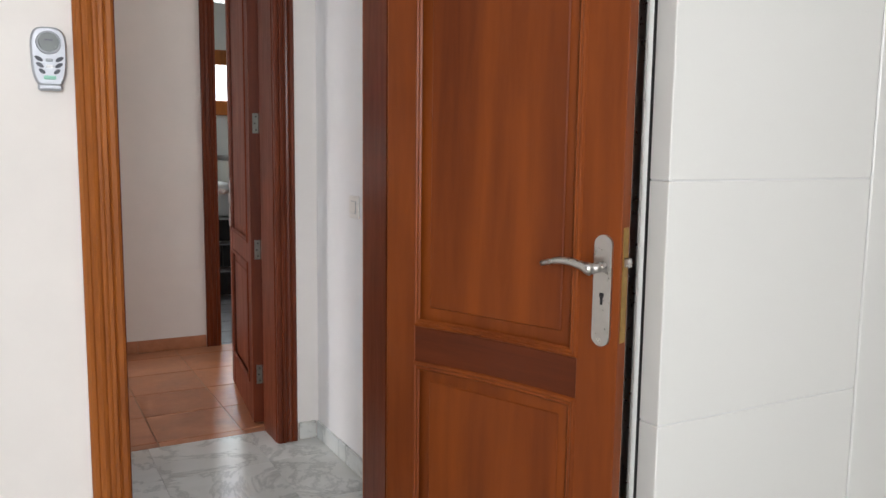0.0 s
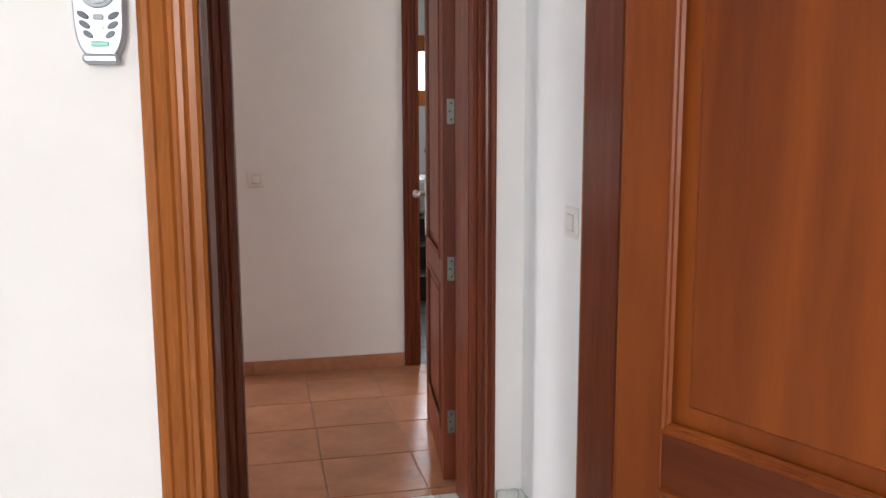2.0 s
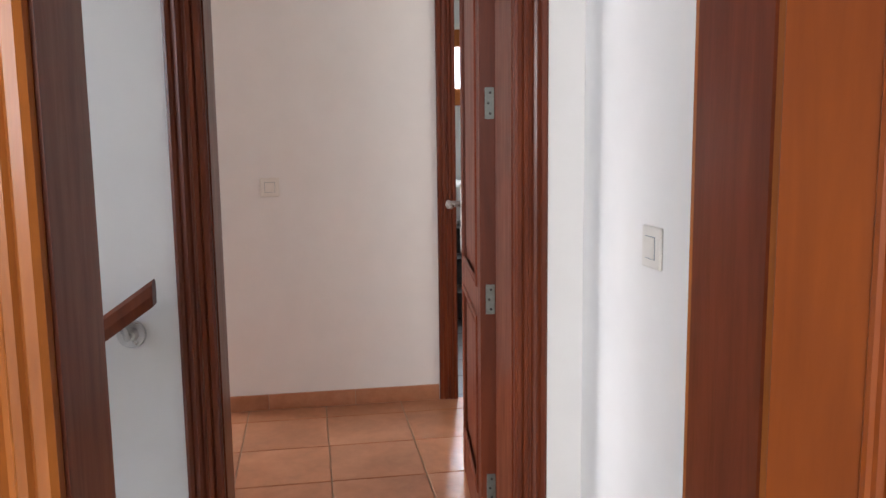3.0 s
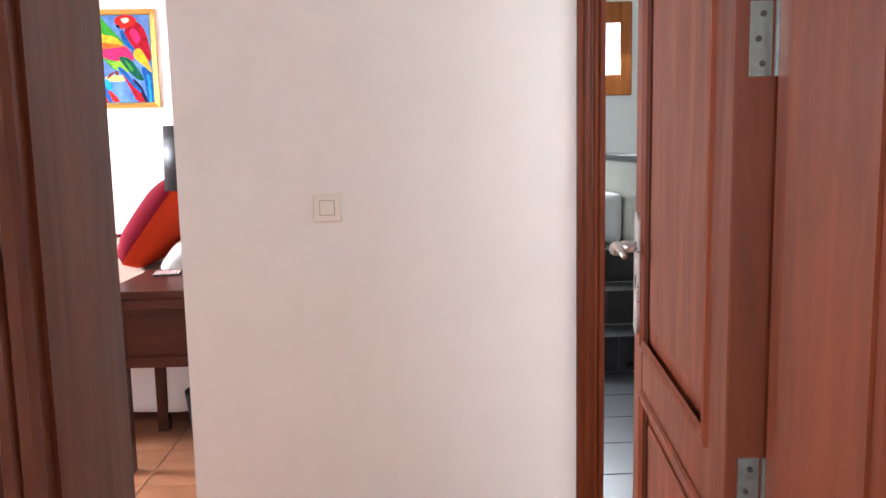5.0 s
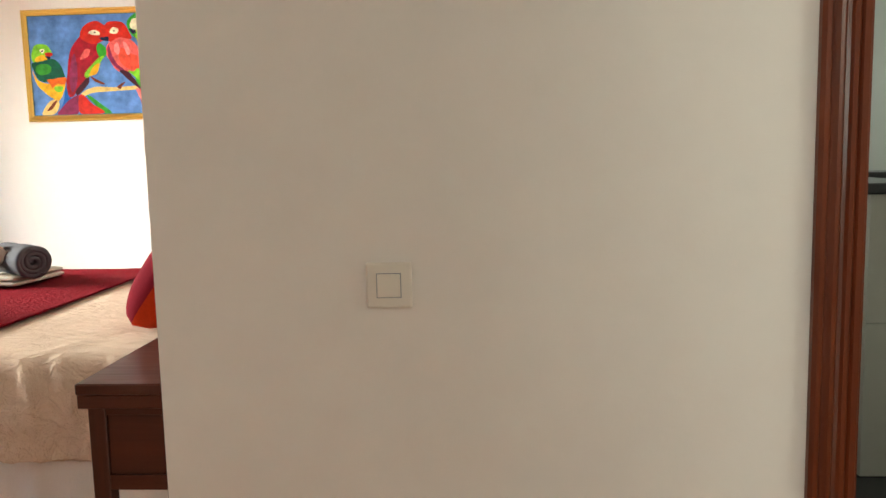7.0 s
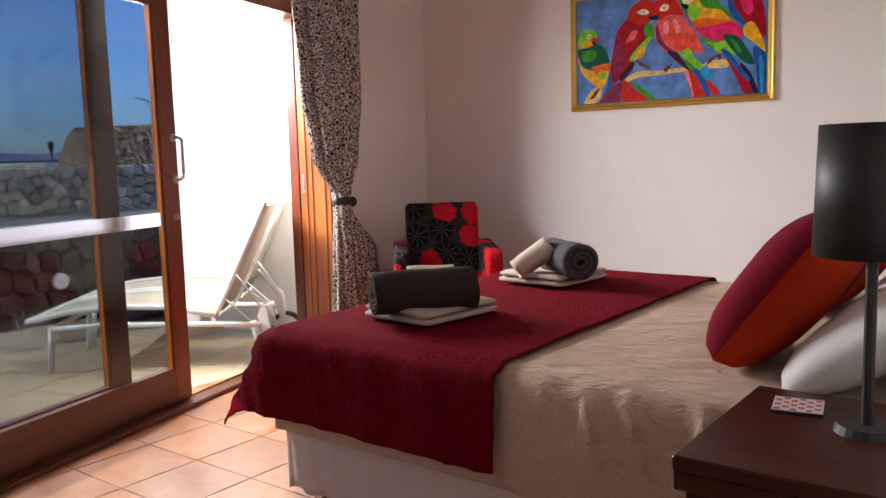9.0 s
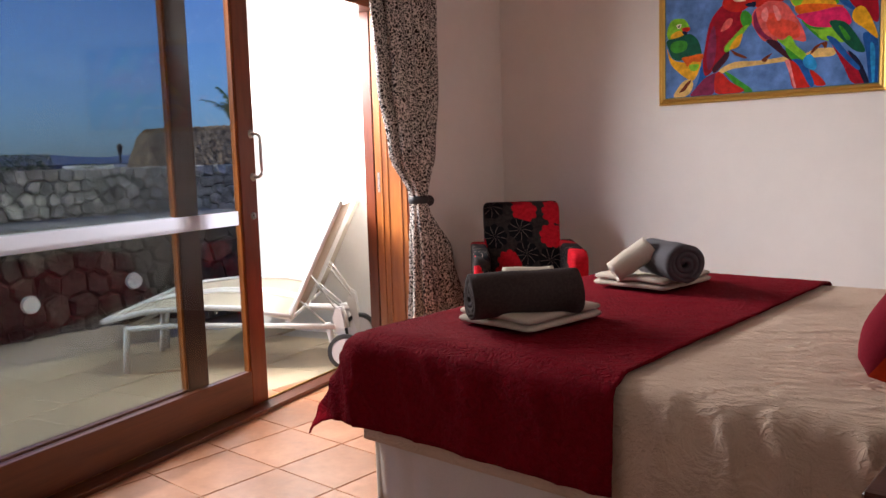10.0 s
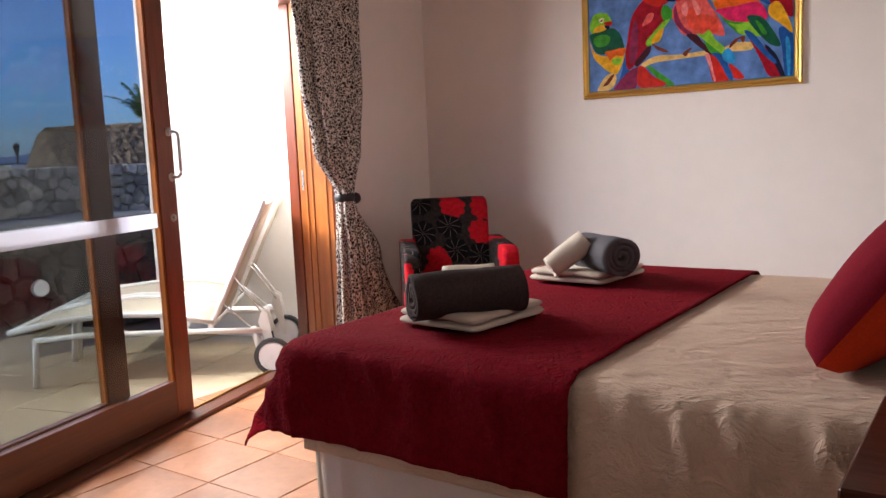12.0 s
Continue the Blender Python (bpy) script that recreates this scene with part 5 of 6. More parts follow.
for i in range(6):
    for j in range(6):
        if (i + j) % 2 == 0:
            add_box(bm, -0.045 + i * 0.0155, -0.045 + i * 0.0155 + 0.012, -0.045 + j * 0.0155, -0.045 + j * 0.0155 + 0.012, 0.0074, 0.0079)
part("pattern", bm, M_COASTR, co)
lamp = empty("table_lamp", "table lamp with a black drum shade on the bedside table", "table lamp", (-0.60, 0.79, 0.685))
bm = bmesh.new()
disc(bm, (0, 0, 0.008), (0, 0, 1), 0.06, 0.016, 24, 0.006)
disc(bm, (0, 0, 0.18), (0, 0, 1), 0.011, 0.34, 12)
part("base", bm, M_BLACK, lamp)
bm = bmesh.new()
bmesh.ops.create_cone(bm, cap_ends=False, segments=32, radius1=0.105, radius2=0.098, depth=0.245, matrix=Matrix.Translation((0, 0, 0.465)))
sh = part("shade", bm, M_BLACK, lamp, "matt black drum shade", smooth=True)
md = sh.modifiers.new("thickness", "SOLIDIFY")
md.thickness = 0.002
cord = empty("lamp_cord", "thin black lamp cord with a switch hanging under the table", "cable", (-0.72, 0.98, 0))
bm = bmesh.new()
tube(bm, [(0, 0, 0.42), (0.0, 0.0, 0.33), (0.01, 0.0, 0.22), (0.05, 0.01, 0.12), (0.12, 0.02, 0.05), (0.22, 0.05, 0.01)], 0.003, 6)
part("cable", bm, M_RUBBER, cord, smooth=True)
part("inline_switch", box(-0.012, 0.014, -0.008, 0.008, 0.33, 0.39, 0.004), M_RUBBER, cord)
bm = bmesh.new()
bmesh.ops.create_cone(bm, cap_ends=False, segments=24, radius1=0.085, radius2=0.11, depth=0.19, matrix=Matrix.Translation((0, 0, 0.097)))
bmesh.ops.create_circle(bm, cap_ends=True, segments=24, radius=0.085, matrix=Matrix.Translation((0, 0, 0.003)))
bn = tagged(part("waste_bin", bm, M_BLACK, None, "small black waste bin under the bedside table"), category="waste bin")
bn.location = (-0.60, 0.90, 0)
# ---- armchair ----
def m_floral():
    m, nt, b = mat("floral_upholstery", (0.03, 0.03, 0.03), 0.8, spec=0.08)
    tc = nt.nodes.new("ShaderNodeTexCoord")
    sep = nt.nodes.new("ShaderNodeSeparateXYZ")
    nt.links.new(tc.outputs["Object"], sep.inputs[0])

    def mth(op, a, b_=None, c_=None):
        n = nt.nodes.new("ShaderNodeMath")
        n.operation = op
        for k, q in enumerate((a, b_, c_)):
            if q is None:
                continue
            if isinstance(q, (int, float)):
                n.inputs[k].default_value = q
            else:
                nt.links.new(q, n.inputs[k])
        return n.outputs[0]

    U = mth("MULTIPLY", mth("MULTIPLY_ADD", sep.outputs[1], 0.75, sep.outputs[0]), 6.6)
    V_ = mth("MULTIPLY_ADD", sep.outputs[2], 6.6, mth("MULTIPLY", sep.outputs[1], 1.5))
    cb = nt.nodes.new("ShaderNodeCombineXYZ")
    nt.links.new(U, cb.inputs[0])
    nt.links.new(V_, cb.inputs[1])
    vo = nt.nodes.new("ShaderNodeTexVoronoi")
    vo.voronoi_dimensions = "2D"
    vo.inputs["Scale"].default_value = 1.0
    vo.inputs["Randomness"].default_value = 0.55
    nt.links.new(cb.outputs[0], vo.inputs["Vector"])
    d = nt.nodes.new("ShaderNodeVectorMath")
    d.operation = "SUBTRACT"
    nt.links.new(cb.outputs[0], d.inputs[0])
    nt.links.new(vo.outputs["Position"], d.inputs[1])
    s2 = nt.nodes.new("ShaderNodeSeparateXYZ")
    nt.links.new(d.outputs[0], s2.inputs[0])
    ang = mth("ARCTAN2", s2.outputs[1], s2.outputs[0])
    bend = mth("MULTIPLY_ADD", vo.outputs["Distance"], 2.2, mth("MULTIPLY", ang, 4.5))
    pet = mth("ABSOLUTE", mth("SINE", bend))
    nz = noise_tex(nt, cb.outputs[0], 7, 3, 0.6)
    edge = mth("SUBTRACT", mth("MULTIPLY_ADD", nz, 0.10, vo.outputs["Distance"]), mth("MULTIPLY", pet, 0.09))
    flower = ramp(nt, edge, [(0.475, (1, 1, 1)), (0.485, (0, 0, 0))])
    vein = ramp(nt, mth("MULTIPLY", pet, mth("MULTIPLY_ADD", vo.outputs["Distance"], 1.6, 0.35)), [(0.09, (0.13, 0.10, 0.085)), (0.13, (0.005, 0.005, 0.006))])
    sc = nt.nodes.new("ShaderNodeSeparateColor")
    nt.links.new(vo.outputs["Color"], sc.inputs[0])
    isred = ramp(nt, sc.outputs[0], [(0.40, (0, 0, 0)), (0.41, (1, 1, 1))])
    red = ramp(nt, nz, [(0.35, (0.30, 0.006, 0.012)), (0.65, (0.46, 0.010, 0.020))])
    bloom = mixc(nt, isred, vein, red)
    ground_c = ramp(nt, nz, [(0.3, (0.012, 0.010, 0.010)), (0.7, (0.030, 0.024, 0.022))])
    nt.links.new(mixc(nt, flower, ground_c, bloom), b.inputs["Base Color"])
    bump(nt, b, noise_tex(nt, tc.outputs["Object"], 220, 2), 0.2, 0.001)
    return m


M_FLORAL = m_floral()
ch = empty("armchair", "black and crimson floral upholstered armchair in the corner", "armchair", (-3.27, 2.99, 0), 41.0)


def rounded_slab(profile, a0, a1, place, r):
    """A padded slab: the outline swept sideways, its rim rounded off."""
    cy = sum(p[0] for p in profile) / len(profile)
    cz = sum(p[1] for p in profile) / len(profile)
    fine = []
    n = len(profile)
    for k in range(n):
        p0, p1, p2 = Vector(profile[k - 1]), Vector(profile[k]), Vector(profile[(k + 1) % n])
        q0 = p1 + (p0 - p1).normalized() * min(r * 1.4, (p0 - p1).length * 0.45)
        q2 = p1 + (p2 - p1).normalized() * min(r * 1.4, (p2 - p1).length * 0.45)
        for t in (0, 0.25, 0.5, 0.75, 1):
            fine.append(q0 * (1 - t) ** 2 + p1 * 2 * t * (1 - t) + q2 * t * t)
    bm = bmesh.new()
    rings = []
    for off, ins in ((0, r), (r * 0.13, r * 0.5), (r * 0.5, r * 0.13), (r, 0.0)):
        rings.append((a0 + off, ins))
    for off, ins in ((r, 0.0), (r * 0.5, r * 0.13), (r * 0.13, r * 0.5), (0, r)):
        rings.append((a1 - off, ins))
    vr = []
    for x, ins in rings:
        row = []
        for p in fine:
            dv = Vector((p[0] - cy, p[1] - cz))
            f = max(0.0, 1 - ins / max(dv.length, 1e-6))
            row.append(bm.verts.new(place(cy + dv[0] * f, cz + dv[1] * f, x)))
        vr.append(row)
    for r0, r1 in zip(vr, vr[1:]):
        for k in range(len(fine)):
            bm.faces.new((r0[k], r0[(k + 1) % len(fine)], r1[(k + 1) % len(fine)], r1[k])).smooth = True
    bm.faces.new(vr[0][::-1])
    bm.faces.new(vr[-1])
    bmesh.ops.recalc_face_normals(bm, faces=bm.faces)
    return bm


yz = lambda u, v, h: (h, u, v)
part("seat", rounded_slab([(-0.27, 0.25), (0.24, 0.25), (0.24, 0.43), (-0.27, 0.44)], -0.215, 0.215, yz, 0.03), M_FLORAL, ch)
part("seat_base", rounded_slab([(-0.25, 0.13), (0.26, 0.13), (0.26, 0.245), (-0.25, 0.245)], -0.215, 0.215, yz, 0.012), M_FLORAL, ch)
part("backrest", rounded_slab([(0.16, 0.25), (0.28, 0.25), (0.36, 0.935), (0.25, 0.935)], -0.228, 0.228, yz, 0.03), M_FLORAL, ch)
for sx in (-1, 1):
    a, b = (0.222, 0.312) if sx > 0 else (-0.312, -0.222)
    part("armrest", rounded_slab([(-0.29, 0.14), (0.28, 0.14), (0.30, 0.70), (-0.24, 0.69), (-0.29, 0.66)], a, b, yz, 0.022), M_FLORAL, ch)
    for y in (-0.25, 0.23):
        part("leg", box(sx * 0.265 - 0.02, sx * 0.265 + 0.02, y - 0.02, y + 0.02, 0, 0.141, 0.003), M_TABLEZ, ch)

# ---- bathroom ----
tagged(part("wall_bath_back", box(0.57, 3.0, 3.2, 3.32, 0, 2.9), M_BATHPAINT), "pale bathroom rear wall", "wall", kind="structure")
tagged(part("wall_bath_side", box(2.51, 2.62, 0.13, 3.2, 0, 2.9), M_BATHPAINT), "pale bathroom side wall", "wall", kind="structure")
pr = empty("parapet", "ivory tiled half wall with a dark slate coping", "half wall")
tagged(pr, kind="structure")
part("core", box(1.533, 1.667, 1.553, 3.19, 0, 1.05), M_BATHWALL, pr)
part("coping", box(1.49, 1.72, 1.50, 3.19, 1.052, 1.092, 0.006, 2), M_SLATE, pr, "dark slate coping")
for a, b in ((0.002, 0.58), (0.584, 1.05)):
    part("tile", box(1.531, 1.669, 1.545, 1.552, a, b, 0.001), M_BATHWALL, pr)
lw = empty("half_wall", "ivory tiled half wall behind the bathroom fittings", "half wall")
tagged(lw, kind="structure")
part("core", box(1.667, 2.509, 2.18, 2.32, 0, 1.07), M_BATHGROUT, lw)
for i in range(3):
    for (a, b) in ((0.003, 0.60), (0.604, 1.068)):
        x0 = 1.668 + i * 0.30
        part("tile", box(x0 + 0.001, min(x0 + 0.299, 2.508), 2.171, 2.181, a, b, 0.001), M_BATHWALL, lw)
part("coping", box(1.722, 2.509, 2.14, 2.35, 1.071, 1.105, 0.005), M_SLATE, lw, "dark slate coping")
ph = empty("towel_bar", "black towel bar on the tiled half wall", "towel bar", (1.98, 2.16, 0.86))
part("bar", box(-0.09, 0.09, -0.075, -0.050, -0.016, 0.016, 0.002), M_BLACK, ph)
for dx in (-0.07, 0.07):
    part("bracket", box(dx - 0.006, dx + 0.006, -0.05, 0.010, -0.008, 0.008), M_STEEL, ph)
vn = empty("vanity", "dark wall-hung vanity unit", "vanity", (2.32, 1.92, 0))
part("body", box(-0.14, 0.185, -0.12, 0.22, 0.66, 0.90, 0.003), M_TABLE, vn)
part("tap", box(-0.02, 0.0, 0.02, 0.04, 0.90, 1.0, 0.002), M_STEEL, vn)
st = empty("bath_steps", "black slate tiled steps up to the bath", "steps")
tagged(st, kind="structure")
for k in range(3):
    y0 = 1.62 + k * 0.27
    part("step", box(0.572, 1.529, y0 + 0.004, 3.18 if k == 2 else y0 + 0.272, 0, 0.186 * (k + 1) - 0.004), M_BATHGROUT, st)
    for i in range(4):
        x1 = 1.528 - i * 0.24
        part("tile", box(x1 - 0.2375, x1, y0, y0 + 0.006, 0.003 + 0.186 * k, 0.186 * (k + 1) - 0.008, 0.001), M_BATHTILE, st)
        part("tile", box(x1 - 0.2375, x1, y0 - 0.004, y0 + (0.262 if k < 2 else 0.30), 0.186 * (k + 1) - 0.007, 0.186 * (k + 1), 0.001), M_BATHTILE, st)
tub = tagged(part("bathtub", box(0.60, 1.528, 2.47, 3.17, 0.555, 0.86, 0.04, 3), M_WHITEPL), "white enamelled bathtub above the steps", "bathtub")
tp = empty("bath_tap", "chrome bath tap spout", "tap", (1.60, 2.2, 1.092))
bm = bmesh.new()
tube(bm, [(0, 0, 0), (0, 0, 0.03), (0.02, 0, 0.07), (0.035, 0, 0.085)], 0.010, 10)
part("spout", bm, M_STEEL, tp, smooth=True)
bw = empty("window_2", "small wooden bathroom window", "window")
tagged(bw, kind="structure")
for a in ((1.28, 1.36, 1.48, 2.1), (1.68, 1.76, 1.48, 2.1), (1.36, 1.68, 1.48, 1.62), (1.36, 1.68, 1.96, 2.1)):
    part("window_frame", box(a[0], a[1], 3.165, 3.199, a[2], a[3], 0.004), M_D1B, bw)
M_PANEGLOW = bpy.data.materials.new("daylit_pane")
M_PANEGLOW.use_nodes = True
_b = M_PANEGLOW.node_tree.nodes["Principled BSDF"]
_b.inputs["Base Color"].default_value = (0.8, 0.85, 0.9, 1)
_b.inputs["Emission Color"].default_value = (0.85, 0.92, 1.0, 1)
_b.inputs["Emission Strength"].default_value = 1.6
part("pane", box(1.361, 1.679, 3.180, 3.190, 1.621, 1.959), M_PANEGLOW, bw)

# ---- terrace ----
ground = tagged(part("ground", box(-4000, 4000, -4000, 4000, -30.2, -30.0), M_SEA), "deep blue sea to the horizon", "sea", kind="structure")
plot = tagged(part("ground", box(-30, 14, -22, 34, -1.2, -0.13), M_LAND), "dry ground of the plot", "ground", kind="structure")


def terrace_wall(name, x0, x1, y0, y1, z0, z1, mats, label, cell, seedv):
    """Rubble masonry: uneven stones of many sizes proud of dark mortar, on the face x = x1."""
    rnd = random.Random(seedv)
    core = tagged(part(name, box(x0, x1 - 0.03, y0, y1, z0, z1 - 0.02), M_MORTAR), label, "stone wall", kind="structure")
    ny_, nz_ = int((y1 - y0) / cell), max(1, int((z1 - z0) / (cell * 0.82)))
    cw, hh = (y1 - y0) / ny_, (z1 - z0) / nz_
    C = {(i, j): (y0 + (i + 0.5 + (0.25 if j % 2 else -0.25) + rnd.uniform(-0.30, 0.30)) * cw, z0 + (j + 0.5 + rnd.uniform(-0.30, 0.30)) * hh)
         for i in range(ny_) for j in range(nz_)}
    for (i, j), (cy, cz) in C.items():
        poly = [(max(y0, cy - cell), max(z0, cz - cell)), (min(y1, cy + cell), max(z0, cz - cell)), (min(y1, cy + cell), min(z1, cz + cell)), (max(y0, cy - cell), min(z1, cz + cell))]
        for di in (-2, -1, 0, 1, 2):
            for dj in (-2, -1, 0, 1, 2):
                o = C.get((i + di, j + dj))
                if o is None or (di == 0 and dj == 0):
                    continue
                mx_, mz_, nx_, nz2 = (cy + o[0]) / 2, (cz + o[1]) / 2, o[0] - cy, o[1] - cz
                ln = math.hypot(nx_, nz2)
                nx_, nz2 = nx_ / ln, nz2 / ln
                gapw = rnd.uniform(0.003, 0.009)
                outp = []
                for k in range(len(poly)):
                    a, b = poly[k], poly[(k + 1) % len(poly)]
                    da = (a[0] - mx_) * nx_ + (a[1] - mz_) * nz2 + gapw
                    db = (b[0] - mx_) * nx_ + (b[1] - mz_) * nz2 + gapw
                    if da <= 0:
                        outp.append(a)
                    if (da < 0 < db) or (db < 0 < da):
                        t = da / (da - db)
                        outp.append((a[0] + (b[0] - a[0]) * t, a[1] + (b[1] - a[1]) * t))
                poly = outp
                if len(poly) < 3:
                    break
            if len(poly) < 3:
                break
        if len(poly) < 3:
            continue
        cy, cz = sum(p[0] for p in poly) / len(poly), sum(p[1] for p in poly) / len(poly)
        ring = []
        for k in range(len(poly)):
            a, b = poly[k], poly[(k + 1) % len(poly)]
            ring.append((a[0] + (b[0] - a[0]) * 0.10, a[1] + (b[1] - a[1]) * 0.10))
            if math.hypot(b[0] - a[0], b[1] - a[1]) > 0.07:
                s_ = rnd.uniform(0.93, 0.99)
                mx2, mz2 = (a[0] + b[0]) / 2, (a[1] + b[1]) / 2
                ring.append((cy + (mx2 - cy) * s_, cz + (mz2 - cz) * s_))
            ring.append((a[0] + (b[0] - a[0]) * 0.90, a[1] + (b[1] - a[1]) * 0.90))
        bm = bmesh.new()
        dpt = rnd.uniform(0.0, 0.035)
        r0 = [bm.verts.new((x1 - 0.05, y, z)) for y, z in ring]
        r1 = [bm.verts.new((x1 - 0.014 + dpt, y, z)) for y, z in ring]
        ty, tz = rnd.uniform(-0.4, 0.4), rnd.uniform(-0.4, 0.4)
        r2 = [bm.verts.new((x1 + dpt + rnd.uniform(-0.007, 0.009) + ty * (y - cy) + tz * (z - cz), cy + (y - cy) * 0.82, cz + (z - cz) * 0.82)) for y, z in ring]
        c = bm.verts.new((x1 + dpt + rnd.uniform(0.0, 0.012), cy, cz))
        m = len(ring)
        for k in range(m):
            bm.faces.new((r0[k], r0[(k + 1) % m], r1[(k + 1) % m], r1[k]))
            bm.faces.new((r1[k], r1[(k + 1) % m], r2[(k + 1) % m], r2[k]))
            bm.faces.new((r2[k], r2[(k + 1) % m], c))
        part("stone", bm, mats, core)
    return core


def m_stone(name, dark, light, loose=False):
    m, nt, b = mat(name, light, 0.92, spec=0.15)
    v = coords(nt)
    oi = nt.nodes.new("ShaderNodeObjectInfo")
    chance = nd(nt, "ShaderNodeNewGeometry").outputs["Random Per Island"] if loose else oi.outputs["Random"]
    n1 = noise_tex(nt, v, 9, 7, 0.68)
    c = ramp(nt, n1, [(0.3, dark), (0.68, light)])
    t = ramp(nt, chance, [(0.0, (0.62, 0.62, 0.64)), (0.5, (1.0, 1.0, 1.0)), (1.0, (1.6, 1.58, 1.52))])
    nt.links.new(mixc(nt, 1.0, c, t, "MULTIPLY"), b.inputs["Base Color"])
    bump(nt, b, noise_tex(nt, v, 22, 7, 0.75), 0.9, 0.02)
    return m


M_ST_GREY = m_stone("grey_basalt", (0.17, 0.17, 0.155), (0.56, 0.56, 0.51))
M_ST_RED = m_stone("red_brown_basalt", (0.020, 0.018, 0.017), (0.095, 0.078, 0.068))
terrace_wall("stone_wall_low", -7.1, -6.65, -1.2, 3.6, -0.1, 0.76, M_ST_RED, "dark red-brown basalt rubble retaining wall", 0.175, 5)
tagged(part("stone_wall_low_top", box(-7.62, -6.63, -1.2, 3.6, 0.76, 0.80, 0.01), M_LAVA), "basalt ledge on the low wall", "stone wall", kind="structure")
terrace_wall("stone_wall_high", -8.0, -7.6, -2.0, 6.2, 0.72, 1.22, M_ST_GREY, "grey basalt rubble wall behind the terrace", 0.118, 8)
for i, (y, z) in enumerate(((1.546, 0.255), (2.341, 0.325), (0.75, 0.19))):
    wl_ = tagged(part("wall_light", disc(bmesh.new(), (-6.60, y, z), (1, 0, 0), 0.068, 0.03, 28, 0.008), M_WHITEPL), "round white recessed wall light in the stone wall", "wall light", "wall lights")
ww = tagged(part("wall_terrace_white", box(-1.52, -0.14, 2.75, 2.95, -0.1, 3.0), M_EXT), "white rendered terrace wall", "wall", kind="structure")
ww.matrix_world = GLAZ
ovh = tagged(part("porch_roof", box(-1.72, -0.2, -3.0, 2.75, 2.52, 2.66), M_EXT), "white underside of the porch roof", "roof", kind="structure")
ovh.matrix_world = GLAZ

# ---- sun loungers ----
def lounger(m):
    root = empty("sun_lounger", "white-framed sun lounger with a beige sling and a raised backrest", "sun lounger", group="sun loungers")
    root.matrix_world = m
    W = 0.29
    for sy in (-1, 1):
        y = sy * W
        bm = bmesh.new()
        tube(bm, [(0.06, y, 0.25), (0.4, y, 0.265), (1.0, y, 0.28), (1.30, y, 0.265)], 0.016, 8)
        part("lower_rail", bm, M_ALU, root, smooth=True)
        bm = bmesh.new()
        tube(bm, [(0.33, y * 0.96, 0.31), (0.6, y * 0.96, 0.37), (0.9, y * 0.96, 0.385), (1.2, y * 0.96, 0.36), (1.44, y * 0.96, 0.315)], 0.017, 8)
        part("seat_rail", bm, M_ALU, root, smooth=True)
        bm = bmesh.new()
        tube(bm, [(0.34, y * 0.9, 0.29), (0.26, y * 0.9, 0.45), (0.11, y * 0.9, 0.76), (0.0, y * 0.9, 0.985)], 0.016, 8)
        part("back_rail", bm, M_ALU, root, smooth=True)
        part("leg", tube(bmesh.new(), [(1.30, y, 0.27), (1.32, y, 0.0)], 0.019, 8), M_ALU, root, smooth=True)
        bm = bmesh.new()
        extrude_poly(bm, [(-0.012, 0.10), (0.012, 0.095), (0.075, 0.30), (0.05, 0.37), (0.02, 0.35)], y - 0.004, y + 0.004, lambda u, v, h: (u, h, v))
        tube(bm, [(0.11, y * 0.93, 0.27), (0.075, y * 0.93, 0.13)], 0.02, 10)
        part("wheel_fork", bm, M_ALU, root)
        bm = bmesh.new()
        tube(bm, [(0.20, y * 0.9, 0.57), (0.04, y * 0.95, 0.33)], 0.005, 6)
        tube(bm, [(0.28, y * 0.9, 0.42), (0.12, y * 0.95, 0.27)], 0.005, 6)
        part("strut", bm, M_STEEL, root)
        wh = part("wheel", disc(bmesh.new(), (0, y + sy * 0.03, 0.105), (0, 1, 0), 0.083, 0.026, 32, 0.004), M_WHITEPL, root)
        bm = bmesh.new()
        rings = []
        for k in range(32):
            a = 2 * math.pi * k / 32
            rings.append([bm.verts.new(((0.095 + dr) * math.cos(a), y + sy * 0.03 + dy, 0.105 + (0.095 + dr) * math.sin(a))) for dr, dy in ((-0.012, -0.014), (0.010, -0.011), (0.010, 0.011), (-0.012, 0.014))])
        for k in range(32):
            for j in range(4):
                bm.faces.new((rings[k][j], rings[k][(j + 1) % 4], rings[(k + 1) % 32][(j + 1) % 4], rings[(k + 1) % 32][j]))
        bmesh.ops.recalc_face_normals(bm, faces=bm.faces)
        part("tyre", bm, M_RUBBER, wh)
    for x, z in ((1.30, 0.27), (1.44, 0.315), (0.34, 0.29)):
        part("crossbar", tube(bmesh.new(), [(x, -W, z), (x, W, z)], 0.015, 8), M_ALU, root)
    for nm, prof in (("seat_sling", [(0.35, 0.315), (0.6, 0.37), (0.9, 0.385), (1.2, 0.36), (1.44, 0.318)]), ("back_sling", [(0.33, 0.32), (0.26, 0.45), (0.11, 0.76), (0.01, 0.965)])):
        bm = bmesh.new()
        wv = 0.255
        rws = []
        for x, z in prof:
            rws.append([bm.verts.new((x, -wv + 2 * wv * k / 6, z - 0.012 * (1 - (2 * k / 6 - 1) ** 2))) for k in range(7)])
        for a, b in zip(rws, rws[1:]):
            for k in range(6):
                bm.faces.new((a[k], a[k + 1], b[k + 1], b[k])).smooth = True
        o = part(nm, bm, M_MESH, root, "beige woven sling")
        md = o.modifiers.new("thickness", "SOLIDIFY")
        md.thickness = 0.003
    return root


_l = math.degrees(math.atan2(1.459 - 2.305, -5.119 + 4.09))
l1 = lounger(pose(-4.09 - 0.29 * 0.634, 2.305 + 0.29 * 0.773, 0, 0, 0, _l))
